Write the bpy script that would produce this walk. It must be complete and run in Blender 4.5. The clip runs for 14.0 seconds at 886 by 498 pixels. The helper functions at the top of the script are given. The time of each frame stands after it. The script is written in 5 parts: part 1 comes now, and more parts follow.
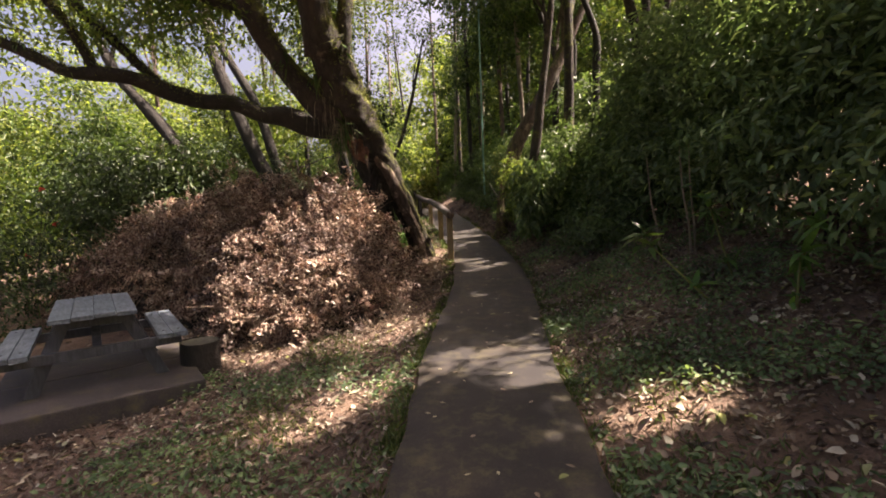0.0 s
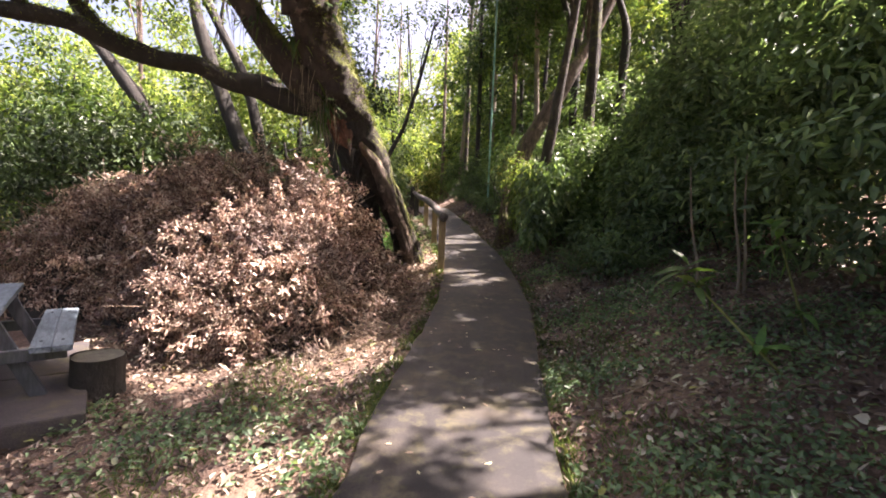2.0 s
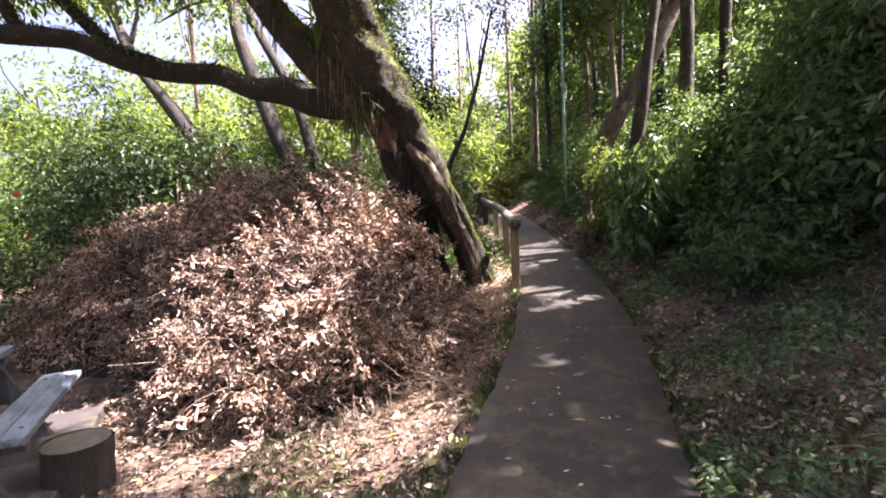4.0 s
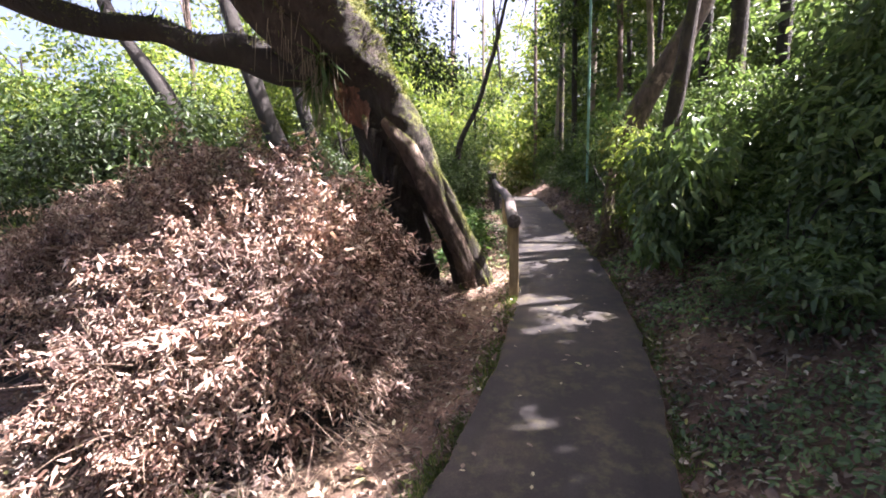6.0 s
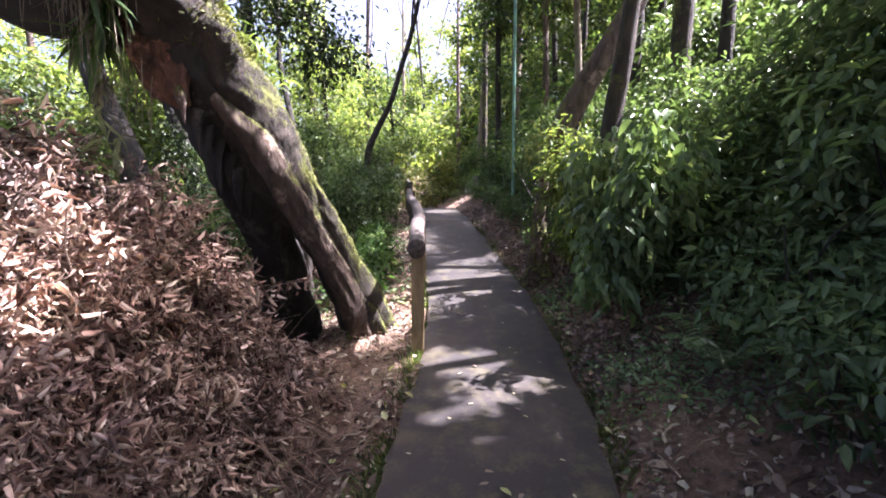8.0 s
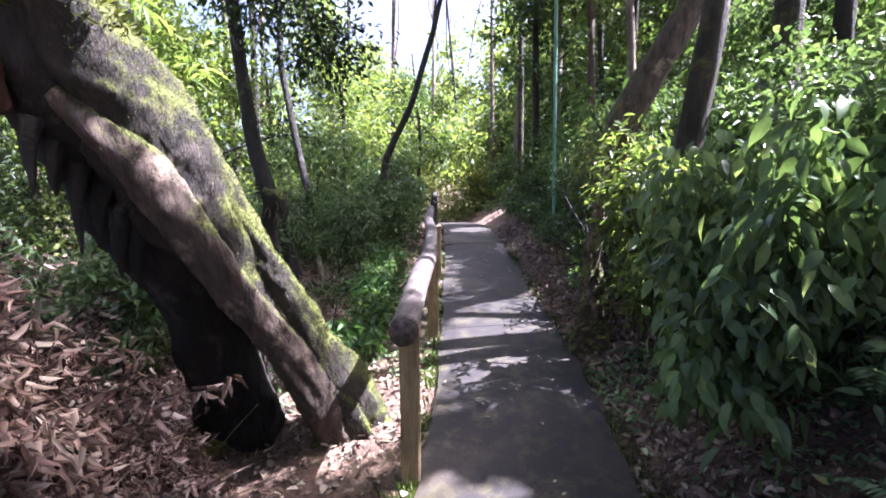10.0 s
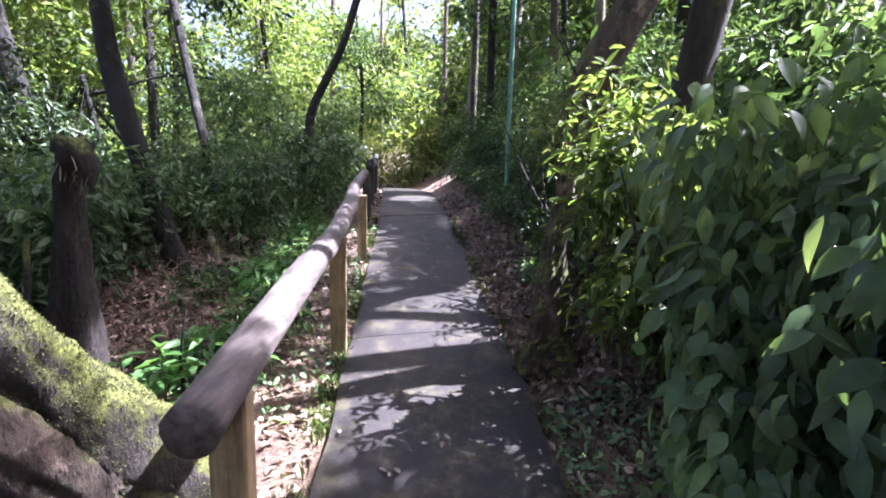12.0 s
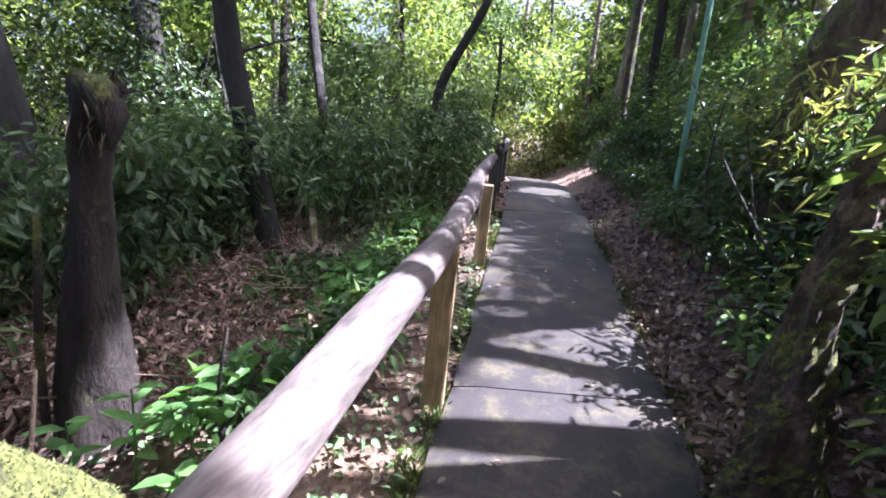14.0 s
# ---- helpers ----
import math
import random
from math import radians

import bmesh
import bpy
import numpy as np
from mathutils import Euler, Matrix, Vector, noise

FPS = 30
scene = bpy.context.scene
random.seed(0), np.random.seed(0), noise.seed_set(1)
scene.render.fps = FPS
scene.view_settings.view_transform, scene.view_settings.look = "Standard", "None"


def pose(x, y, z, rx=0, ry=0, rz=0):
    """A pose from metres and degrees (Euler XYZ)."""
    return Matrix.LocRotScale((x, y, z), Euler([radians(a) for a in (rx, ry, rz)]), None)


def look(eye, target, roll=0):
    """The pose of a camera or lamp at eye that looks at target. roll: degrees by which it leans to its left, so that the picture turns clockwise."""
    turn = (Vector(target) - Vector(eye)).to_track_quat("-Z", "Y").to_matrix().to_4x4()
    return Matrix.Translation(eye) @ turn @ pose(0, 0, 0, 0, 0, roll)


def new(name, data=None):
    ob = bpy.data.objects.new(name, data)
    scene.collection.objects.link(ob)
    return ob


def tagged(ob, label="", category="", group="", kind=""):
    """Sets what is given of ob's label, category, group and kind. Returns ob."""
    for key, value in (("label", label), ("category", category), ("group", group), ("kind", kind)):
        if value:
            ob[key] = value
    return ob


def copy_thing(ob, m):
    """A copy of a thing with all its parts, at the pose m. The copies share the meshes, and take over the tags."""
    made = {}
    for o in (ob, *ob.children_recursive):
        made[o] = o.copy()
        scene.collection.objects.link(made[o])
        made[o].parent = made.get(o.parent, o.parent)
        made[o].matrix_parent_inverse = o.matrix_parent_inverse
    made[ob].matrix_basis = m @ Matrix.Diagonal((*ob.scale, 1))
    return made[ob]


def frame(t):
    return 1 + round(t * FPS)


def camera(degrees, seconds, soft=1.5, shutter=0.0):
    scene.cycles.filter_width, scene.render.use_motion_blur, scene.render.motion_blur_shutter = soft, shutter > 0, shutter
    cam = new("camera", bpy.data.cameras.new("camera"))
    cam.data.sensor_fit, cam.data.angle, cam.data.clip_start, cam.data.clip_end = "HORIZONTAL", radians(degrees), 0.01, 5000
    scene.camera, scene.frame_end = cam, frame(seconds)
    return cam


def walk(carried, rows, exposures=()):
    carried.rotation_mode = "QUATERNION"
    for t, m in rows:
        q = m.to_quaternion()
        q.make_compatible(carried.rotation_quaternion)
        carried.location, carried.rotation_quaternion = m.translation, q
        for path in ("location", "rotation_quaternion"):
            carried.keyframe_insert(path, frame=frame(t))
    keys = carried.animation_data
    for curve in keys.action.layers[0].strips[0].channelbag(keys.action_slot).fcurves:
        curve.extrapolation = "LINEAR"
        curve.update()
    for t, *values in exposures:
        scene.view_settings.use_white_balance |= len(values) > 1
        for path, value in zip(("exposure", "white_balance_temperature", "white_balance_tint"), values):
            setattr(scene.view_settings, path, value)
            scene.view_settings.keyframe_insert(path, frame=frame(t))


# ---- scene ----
cam = camera(84.6, 14.0, soft=1.8)
PATH = [
    (0, (0.257, -0.263, 1.479), (0.195, 1.73, 1.316), -2.5),
    (0.5, (0.339, 0.09, 1.501), (0.598, 2.065, 1.324), -0.8),
    (1, (0.514, 0.343, 1.52), (0.561, 2.338, 1.393), -6.9),
    (1.5, (0.49, 0.67, 1.51), (0.404, 2.666, 1.409), -0.0),
    (2, (0.438, 1.036, 1.52), (0.365, 3.028, 1.351), 2.2),
    (2.5, (0.438, 1.43, 1.505), (0.061, 3.392, 1.416), -2.4),
    (3, (0.32, 1.808, 1.492), (-0.147, 3.749, 1.375), 3.0),
    (3.5, (0.298, 2.182, 1.498), (-0.039, 4.149, 1.361), 1.3),
    (3.7, (0.338, 2.294, 1.503), (-0.006, 4.259, 1.373), -1.5),
    (5.8, (0.711, 3.457, 1.713), (0.25, 5.391, 1.49), -4.7),
    (6, (0.689, 3.622, 1.709), (0.201, 5.547, 1.473), -0.9),
    (6.5, (0.671, 4.037, 1.715), (0.379, 5.997, 1.447), -1.4),
    (7, (0.742, 4.43, 1.768), (0.334, 6.375, 1.549), -8.6),
    (7.5, (0.729, 4.856, 1.76), (0.357, 6.804, 1.504), -2.7),
    (8, (0.718, 5.235, 1.75), (0.522, 7.216, 1.548), -0.1),
    (8.5, (0.806, 5.653, 1.847), (0.617, 7.64, 1.732), -6.5),
    (8.7, (0.821, 5.809, 1.86), (0.626, 7.796, 1.739), -5.9),
    (10.8, (0.703, 7.256, 2.027), (0.325, 9.195, 1.717), 1.2),
    (11, (0.734, 7.392, 2.011), (0.517, 9.346, 1.647), 0.6),
    (11.5, (0.841, 7.702, 2.027), (0.699, 9.664, 1.668), -5.3),
    (12, (0.818, 7.952, 2.001), (0.662, 9.92, 1.68), 1.4),
    (12.5, (0.715, 8.203, 2.012), (0.502, 10.167, 1.699), 7.4),
    (13, (0.683, 8.497, 2.011), (0.079, 10.37, 1.653), -0.3),
    (13.5, (0.667, 8.68, 2.022), (-0.148, 10.481, 1.716), -2.4),
    (14, (0.539, 8.987, 1.975), (-0.076, 10.847, 1.575), 5.5),
]
walk(cam, [(t, look(eye, target, roll)) for t, eye, target, roll in PATH],
     exposures=[(0, 2.1, 7600, 24), (0.5, 2.55, 7350, 23), (1.5, 2.75, 7100, 25), (2.5, 3.0, 6500, 26), (3.7, 3.05, 6400, 27), (7.0, 3.03, 6000, 29), (8.5, 3.22, 5750, 31), (11.0, 3.2, 5350, 29), (14.0, 3.2, 5350, 28)])


# ---- light ----
SUN = Vector((0.53, 0.16, 0.83)).normalized()      # towards the sun
elev = math.asin(SUN.z)
azim = math.atan2(SUN.x, SUN.y)
world = bpy.data.worlds.new("sky")
scene.world = world
world.use_nodes = True
wn = world.node_tree.nodes
wl = world.node_tree.links
sky = wn.new("ShaderNodeTexSky")
sky.sky_type = "NISHITA"
sky.sun_disc = False
sky.sun_elevation = elev
sky.sun_rotation = azim
sky.air_density, sky.dust_density = 0.6, 9.0
wl.new(sky.outputs[0], wn["Background"].inputs[0])
wn["Background"].inputs[1].default_value = 0.092
lamp = bpy.data.lights.new("sun", "SUN")
lamp.energy, lamp.angle, lamp.color = 5.0, radians(0.53), (1.0, 0.95, 0.86)
sun = new("sun", lamp)
sun.matrix_world = look(SUN * 60, (0, 0, 0))

# ---- materials ----
def material(name, rough=0.7):
    m = bpy.data.materials.new(name)
    m.use_nodes = True
    n, l = m.node_tree.nodes, m.node_tree.links
    b = n["Principled BSDF"]
    b.inputs["Roughness"].default_value = rough
    return m, n, l, b


def ramp(n, stops):
    r = n.new("ShaderNodeValToRGB")
    e = r.color_ramp.elements
    while len(e) < len(stops):
        e.new(0.5)
    for k, (p, c) in zip(e, stops):
        k.position, k.color = p, (*c, 1)
    return r


def noise_node(n, l, scale, detail=5, rough=0.6, coord="Object", stretch=None):
    tc = n.new("ShaderNodeTexCoord")
    t = n.new("ShaderNodeTexNoise")
    t.inputs["Scale"].default_value, t.inputs["Detail"].default_value, t.inputs["Roughness"].default_value = scale, detail, rough
    if stretch:
        mp = n.new("ShaderNodeMapping")
        mp.inputs["Scale"].default_value = stretch
        l.new(tc.outputs[coord], mp.inputs[0])
        l.new(mp.outputs[0], t.inputs["Vector"])
    else:
        l.new(tc.outputs[coord], t.inputs["Vector"])
    return t


def mix_colour(n, l, fac, a, b, mode="MIX"):
    m = n.new("ShaderNodeMix")
    m.data_type, m.blend_type = "RGBA", mode
    for sock, v in ((0, fac), (6, a), (7, b)):
        if isinstance(v, (tuple, float, int)):
            m.inputs[sock].default_value = (*v, 1) if isinstance(v, tuple) else v
        else:
            l.new(v, m.inputs[sock])
    return m.outputs[2]


def bump(n, l, b, height, strength, dist):
    k = n.new("ShaderNodeBump")
    k.inputs["Strength"].default_value, k.inputs["Distance"].default_value = strength, dist
    l.new(height, k.inputs["Height"])
    l.new(k.outputs[0], b.inputs["Normal"])


def leaf_material(name, stops, translucent=0.4, rough=0.42, glow=(1.25, 1.25, 0.6)):
    """Leaf colours vary from leaf to leaf; light passes through the blade."""
    m, n, l, b = material(name, rough)
    g = n.new("ShaderNodeNewGeometry")
    b.inputs["Specular IOR Level"].default_value = 0.3
    r = ramp(n, [(p, tuple(0.76 * v + 0.24 * (0.3 * c[0] + 0.6 * c[1] + 0.1 * c[2]) for v in c)) for p, c in stops])
    l.new(g.outputs["Random Per Island"], r.inputs[0])
    t = noise_node(n, l, 14.0, 3)
    v = ramp(n, [(0.3, (0.7, 0.7, 0.7)), (0.7, (1.15, 1.15, 1.1))])
    l.new(t.outputs[0], v.inputs[0])
    c = mix_colour(n, l, 1.0, r.outputs[0], v.outputs[0], "MULTIPLY")
    t2 = noise_node(n, l, 1.1, 3)
    v2 = ramp(n, [(0.32, (0.5, 0.52, 0.55)), (0.68, (1.35, 1.35, 1.2))])
    l.new(t2.outputs[0], v2.inputs[0])
    c = mix_colour(n, l, 1.0, c, v2.outputs[0], "MULTIPLY")
    l.new(c, b.inputs["Base Color"])
    tr = n.new("ShaderNodeBsdfTranslucent")
    l.new(mix_colour(n, l, 1.0, c, glow, "MULTIPLY"), tr.inputs[0])
    mx = n.new("ShaderNodeMixShader")
    mx.inputs[0].default_value = translucent
    l.new(b.outputs[0], mx.inputs[1])
    l.new(tr.outputs[0], mx.inputs[2])
    l.new(mx.outputs[0], n["Material Output"].inputs[0])
    return m


def bark_material(name, dark, light, moss=0.0, scale=9.0):
    m, n, l, b = material(name, 0.85)
    t = noise_node(n, l, scale, 8, 0.65, stretch=(1, 1, 0.35))
    r = ramp(n, [(0.3, dark), (0.55, tuple((p + q) / 2 for p, q in zip(dark, light))), (0.75, light)])
    l.new(t.outputs[0], r.inputs[0])
    lich = noise_node(n, l, 3.5, 6, 0.7)
    lr = ramp(n, [(0.58, (0, 0, 0)), (0.66, (1, 1, 1))])
    l.new(lich.outputs[0], lr.inputs[0])
    c = mix_colour(n, l, lr.outputs[0], r.outputs[0], tuple(min(0.5, v * 1.6 + 0.02) for v in light))
    if moss:
        g = n.new("ShaderNodeNewGeometry")
        sep = n.new("ShaderNodeSeparateXYZ")
        l.new(g.outputs["Normal"], sep.inputs[0])
        mo = noise_node(n, l, 4.0, 6, 0.7)
        ad = n.new("ShaderNodeMath")
        ad.operation = "MULTIPLY_ADD"
        ad.inputs[1].default_value = 0.35
        l.new(sep.outputs[2], ad.inputs[0])
        l.new(mo.outputs[0], ad.inputs[2])
        mr = ramp(n, [(0.62 - 0.2 * moss, (0, 0, 0)), (0.78 - 0.2 * moss, (1, 1, 1))])
        l.new(ad.outputs[0], mr.inputs[0])
        fine = noise_node(n, l, 55.0, 4, 0.7)
        fr = ramp(n, [(0.3, (0.025, 0.033, 0.006)), (0.52, (0.12, 0.135, 0.022)), (0.72, (0.28, 0.28, 0.055))])
        l.new(fine.outputs[0], fr.inputs[0])
        c = mix_colour(n, l, mr.outputs[0], c, fr.outputs[0])
    l.new(c, b.inputs["Base Color"])
    bt = noise_node(n, l, scale * 2.6, 8, 0.7, stretch=(1, 1, 0.4))
    bump(n, l, b, bt.outputs[0], 1.0, 0.06)
    return m


def concrete_material(name, stops, rough=0.75):
    m, n, l, b = material(name, rough)
    t = noise_node(n, l, 1.3, 8, 0.65)
    r = ramp(n, stops)
    l.new(t.outputs[0], r.inputs[0])
    f = noise_node(n, l, 90.0, 4, 0.7)
    fr = ramp(n, [(0.3, (0.5, 0.5, 0.5)), (0.62, (1.15, 1.15, 1.15)), (0.78, (2.2, 2.1, 2.0))])
    l.new(f.outputs[0], fr.inputs[0])
    c = mix_colour(n, l, 1.0, r.outputs[0], fr.outputs[0], "MULTIPLY")
    a = noise_node(n, l, 5.0, 7, 0.75)
    ar = ramp(n, [(0.5, (0, 0, 0)), (0.68, (0.7, 0.7, 0.7))])
    l.new(a.outputs[0], ar.inputs[0])
    c = mix_colour(n, l, ar.outputs[0], c, (0.09, 0.078, 0.036))
    l.new(c, b.inputs["Base Color"])
    bump(n, l, b, f.outputs[0], 0.35, 0.006)
    return m


def wood_material(name, stops, rough=0.7, stretch=(1, 1, 1), scale=18.0):
    m, n, l, b = material(name, rough)
    t = noise_node(n, l, scale, 7, 0.65, stretch=stretch)
    r = ramp(n, stops)
    l.new(t.outputs[0], r.inputs[0])
    w = noise_node(n, l, 2.4, 6, 0.7)
    wr = ramp(n, [(0.35, (0.6, 0.6, 0.62)), (0.7, (1.15, 1.13, 1.1))])
    l.new(w.outputs[0], wr.inputs[0])
    l.new(mix_colour(n, l, 1.0, r.outputs[0], wr.outputs[0], "MULTIPLY"), b.inputs["Base Color"])
    bump(n, l, b, t.outputs[0], 0.6, 0.008)
    return m


LEAF_DARK = leaf_material("broad_leaf_dark", [(0, (0.05, 0.1, 0.035)), (0.5, (0.08, 0.155, 0.052)), (0.85, (0.12, 0.21, 0.075)), (1, (0.18, 0.25, 0.1))], 0.42, 0.34)
# darker green that puts shade into the leaf colour
LEAF_DEEP = leaf_material("shaded_green_leaf", [(0, (0.018, 0.04, 0.014)), (0.5, (0.035, 0.07, 0.022)), (0.85, (0.06, 0.11, 0.035)), (1, (0.1, 0.15, 0.05))], 0.3, 0.4)
LEAF_BROAD = leaf_material("broad_pale_leaf", [(0, (0.075, 0.145, 0.07)), (0.5, (0.12, 0.215, 0.1)), (0.85, (0.165, 0.27, 0.13)), (1, (0.23, 0.32, 0.16))], 0.42, 0.45)
LEAF_MID = leaf_material("broad_leaf_green", [(0, (0.03, 0.075, 0.015)), (0.5, (0.055, 0.12, 0.025)), (0.85, (0.09, 0.17, 0.035)), (1, (0.15, 0.2, 0.05))], 0.42)
# lighter, more translucent leaf that puts sunlight into the colour
LEAF_LIGHT = leaf_material("sunlit_tone_leaf", [(0, (0.07, 0.13, 0.02)), (0.5, (0.13, 0.21, 0.035)), (1, (0.23, 0.28, 0.06))], 0.6)
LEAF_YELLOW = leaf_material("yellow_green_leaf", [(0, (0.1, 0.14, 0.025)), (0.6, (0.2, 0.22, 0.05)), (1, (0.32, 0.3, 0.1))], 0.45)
LEAF_FRESH = leaf_material("fresh_leaf", [(0, (0.05, 0.16, 0.02)), (1, (0.12, 0.3, 0.05))], 0.45)
LEAF_DEAD = leaf_material("dead_brown_leaf", [(0, (0.06, 0.028, 0.024)), (0.3, (0.2, 0.1, 0.08)), (0.6, (0.42, 0.26, 0.21)), (0.85, (0.58, 0.42, 0.36)), (1, (0.68, 0.56, 0.5))], 0.2, 0.6, (1.1, 0.9, 0.7))
LITTER = leaf_material("fallen_leaf", [(0, (0.05, 0.03, 0.022)), (0.4, (0.15, 0.09, 0.065)), (0.72, (0.27, 0.185, 0.135)), (0.9, (0.42, 0.33, 0.25)), (1, (0.58, 0.52, 0.42))], 0.05, 0.45, (1, 0.9, 0.7))
LITTER_RED_BROWN = leaf_material("red_brown_fallen_leaf", [(0, (0.04, 0.02, 0.016)), (0.5, (0.14, 0.075, 0.055)), (0.85, (0.27, 0.165, 0.125)), (1, (0.45, 0.35, 0.27))], 0.03, 0.45, (1, 0.9, 0.7))
YELLOW_FALLEN = leaf_material("yellow_fallen_leaf", [(0, (0.4, 0.36, 0.06)), (0.5, (0.3, 0.36, 0.08)), (1, (0.45, 0.42, 0.3))], 0.15, 0.5)
PALE_FALLEN = leaf_material("pale_fallen_leaf", [(0, (0.3, 0.25, 0.17)), (0.5, (0.42, 0.36, 0.24)), (1, (0.36, 0.35, 0.14))], 0.05, 0.6)
STRAW = leaf_material("dry_straw_blade", [(0, (0.16, 0.1, 0.07)), (0.5, (0.32, 0.21, 0.15)), (1, (0.5, 0.38, 0.28))], 0.2, 0.6, (1, 0.9, 0.7))
GRASS = leaf_material("grass_blade", [(0, (0.05, 0.1, 0.015)), (0.6, (0.1, 0.16, 0.03)), (1, (0.22, 0.24, 0.06))], 0.35)
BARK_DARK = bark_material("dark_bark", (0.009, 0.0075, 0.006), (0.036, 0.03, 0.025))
BARK_BROWN = bark_material("brown_bark", (0.03, 0.02, 0.016), (0.2, 0.145, 0.11), 0.12, 12)
BARK_PALE = bark_material("pale_bark", (0.1, 0.08, 0.055), (0.34, 0.29, 0.22), 0.1)
BARK_MOSS = bark_material("mossy_bark", (0.009, 0.007, 0.0055), (0.062, 0.047, 0.037), 0.6)
BARK_SNAG = bark_material("dead_snag_bark", (0.01, 0.0065, 0.005), (0.05, 0.033, 0.025), 0.15, 14)
BARK_LICHEN = bark_material("lichen_spotted_bark", (0.012, 0.009, 0.007), (0.085, 0.066, 0.052), 0.25)
BARK_RED = bark_material("torn_red_wood", (0.03, 0.014, 0.009), (0.26, 0.12, 0.075), 0, 16)
LEAF_FROND = leaf_material("pale_drooping_frond", [(0, (0.16, 0.19, 0.09)), (1, (0.3, 0.32, 0.18))], 0.4, 0.6)
BARK_ROT = bark_material("rotten_wood", (0.016, 0.01, 0.008), (0.12, 0.078, 0.054), 0.3, 14)
TWIG = bark_material("dry_twig", (0.12, 0.075, 0.05), (0.34, 0.25, 0.19))
ROOT = bark_material("hanging_root", (0.1, 0.085, 0.06), (0.36, 0.31, 0.22))
PATH_MAT = concrete_material("damp_path_concrete", [(0.3, (0.0105, 0.0085, 0.009)), (0.52, (0.022, 0.0175, 0.0165)), (0.72, (0.064, 0.049, 0.034))], 0.78)
PAD_MAT = concrete_material("pale_pad_concrete", [(0.3, (0.027, 0.023, 0.025)), (0.7, (0.066, 0.055, 0.056))])
TABLE_MAT = wood_material("weathered_blue_grey_paint", [(0.3, (0.05, 0.07, 0.09)), (0.5, (0.115, 0.145, 0.175)), (0.72, (0.22, 0.26, 0.3))], 0.5, (1, 6, 6), 6.0)
LEG_MAT = wood_material("weathered_dark_table_leg", [(0.3, (0.022, 0.026, 0.033)), (0.7, (0.08, 0.088, 0.105))], 0.6, (6, 6, 1), 6.0)
RAIL_MAT = wood_material("weathered_log_rail", [(0.3, (0.025, 0.02, 0.018)), (0.48, (0.09, 0.072, 0.065)), (0.75, (0.18, 0.15, 0.138))], 0.75, (7, 1, 7), 5.0)
POST_MAT = wood_material("weathered_timber_post", [(0.25, (0.13, 0.09, 0.045)), (0.5, (0.28, 0.2, 0.1)), (0.75, (0.42, 0.33, 0.19))], 0.75, (9, 9, 1), 5.0)
POST_DARK = wood_material("dark_timber_post", [(0.3, (0.02, 0.02, 0.018)), (0.7, (0.075, 0.07, 0.06))], 0.75, (9, 9, 1), 5.0)
POLE_MAT = wood_material("pale_green_plastic_pole", [(0.3, (0.1, 0.25, 0.2)), (0.7, (0.2, 0.4, 0.32))], 0.4, (1, 1, 1), 9.0)
CUT_MAT = wood_material("sawn_wood_top", [(0.3, (0.045, 0.045, 0.035)), (0.7, (0.12, 0.115, 0.085))], 0.8, (1, 1, 1), 22.0)


def ground_material():
    m, n, l, b = material("forest_soil", 0.95)
    t = noise_node(n, l, 1.1, 8, 0.7)
    r = ramp(n, [(0.3, (0.055, 0.034, 0.026)), (0.5, (0.14, 0.09, 0.066)), (0.62, (0.23, 0.155, 0.11)), (0.75, (0.09, 0.095, 0.035))])
    l.new(t.outputs[0], r.inputs[0])
    f = noise_node(n, l, 28.0, 6, 0.75)
    fr = ramp(n, [(0.3, (0.45, 0.45, 0.45)), (0.7, (1.5, 1.45, 1.4))])
    l.new(f.outputs[0], fr.inputs[0])
    l.new(mix_colour(n, l, 1.0, r.outputs[0], fr.outputs[0], "MULTIPLY"), b.inputs["Base Color"])
    bump(n, l, b, f.outputs[0], 0.9, 0.05)
    return m


SOIL = ground_material()

# ---- the lie of the land ----
PROFILE_Y = np.array([-8, 0, 5, 6.5, 7.5, 9.35, 11, 12, 13, 15, 17.3, 20, 25, 40, 300])
PROFILE_Z = np.array([-0.15, 0.02, 0.15, 0.22, 0.32, 0.5, 0.775, 0.9, 1.06, 1.29, 1.53, 1.5, 1.35, 1.2, 2.0])
EDGE_Y = np.array([-8, 2, 4.1, 5.6, 6.5, 7.5, 8.3, 9, 9.8, 11, 11.8, 14.8, 17.5, 21, 30, 60])
EDGE_L = np.array([-0.1, -0.15, -0.12, -0.01, 0.09, 0.16, 0.18, 0.16, 0.12, -0.04, -0.17, -0.66, -1.15, -1.9, -4.5, -16])
RIGHT_Y = np.array([-8, 2, 4.3, 6.4, 7.2, 8.6, 9.8, 11.1, 12.8, 15.5, 17.5, 21, 30, 60])
RIGHT_X = np.array([0.9, 0.96, 1.07, 1.3, 1.36, 1.37, 1.26, 1.02, 0.7, 0.22, -0.18, -0.9, -3.5, -15])


def smooth_at(y, ys, vs):
    y = np.asarray(y, float)
    return sum(np.interp(y + d, ys, vs) for d in (-0.5, -0.25, 0, 0.25, 0.5)) / 5


def path_z(y):
    return smooth_at(y, PROFILE_Y, PROFILE_Z)


def left_x(y):
    return smooth_at(y, EDGE_Y, EDGE_L)


def right_x(y):
    return smooth_at(y, RIGHT_Y, RIGHT_X)


def lumps(x, y):
    return 0.5 * np.sin(x * 2.1 + 1.3 * np.sin(y * 1.7)) * np.sin(y * 2.6 + 0.7) + 0.35 * np.sin(x * 5.3 + y * 3.1) * np.sin(y * 4.7 - x * 2.2)


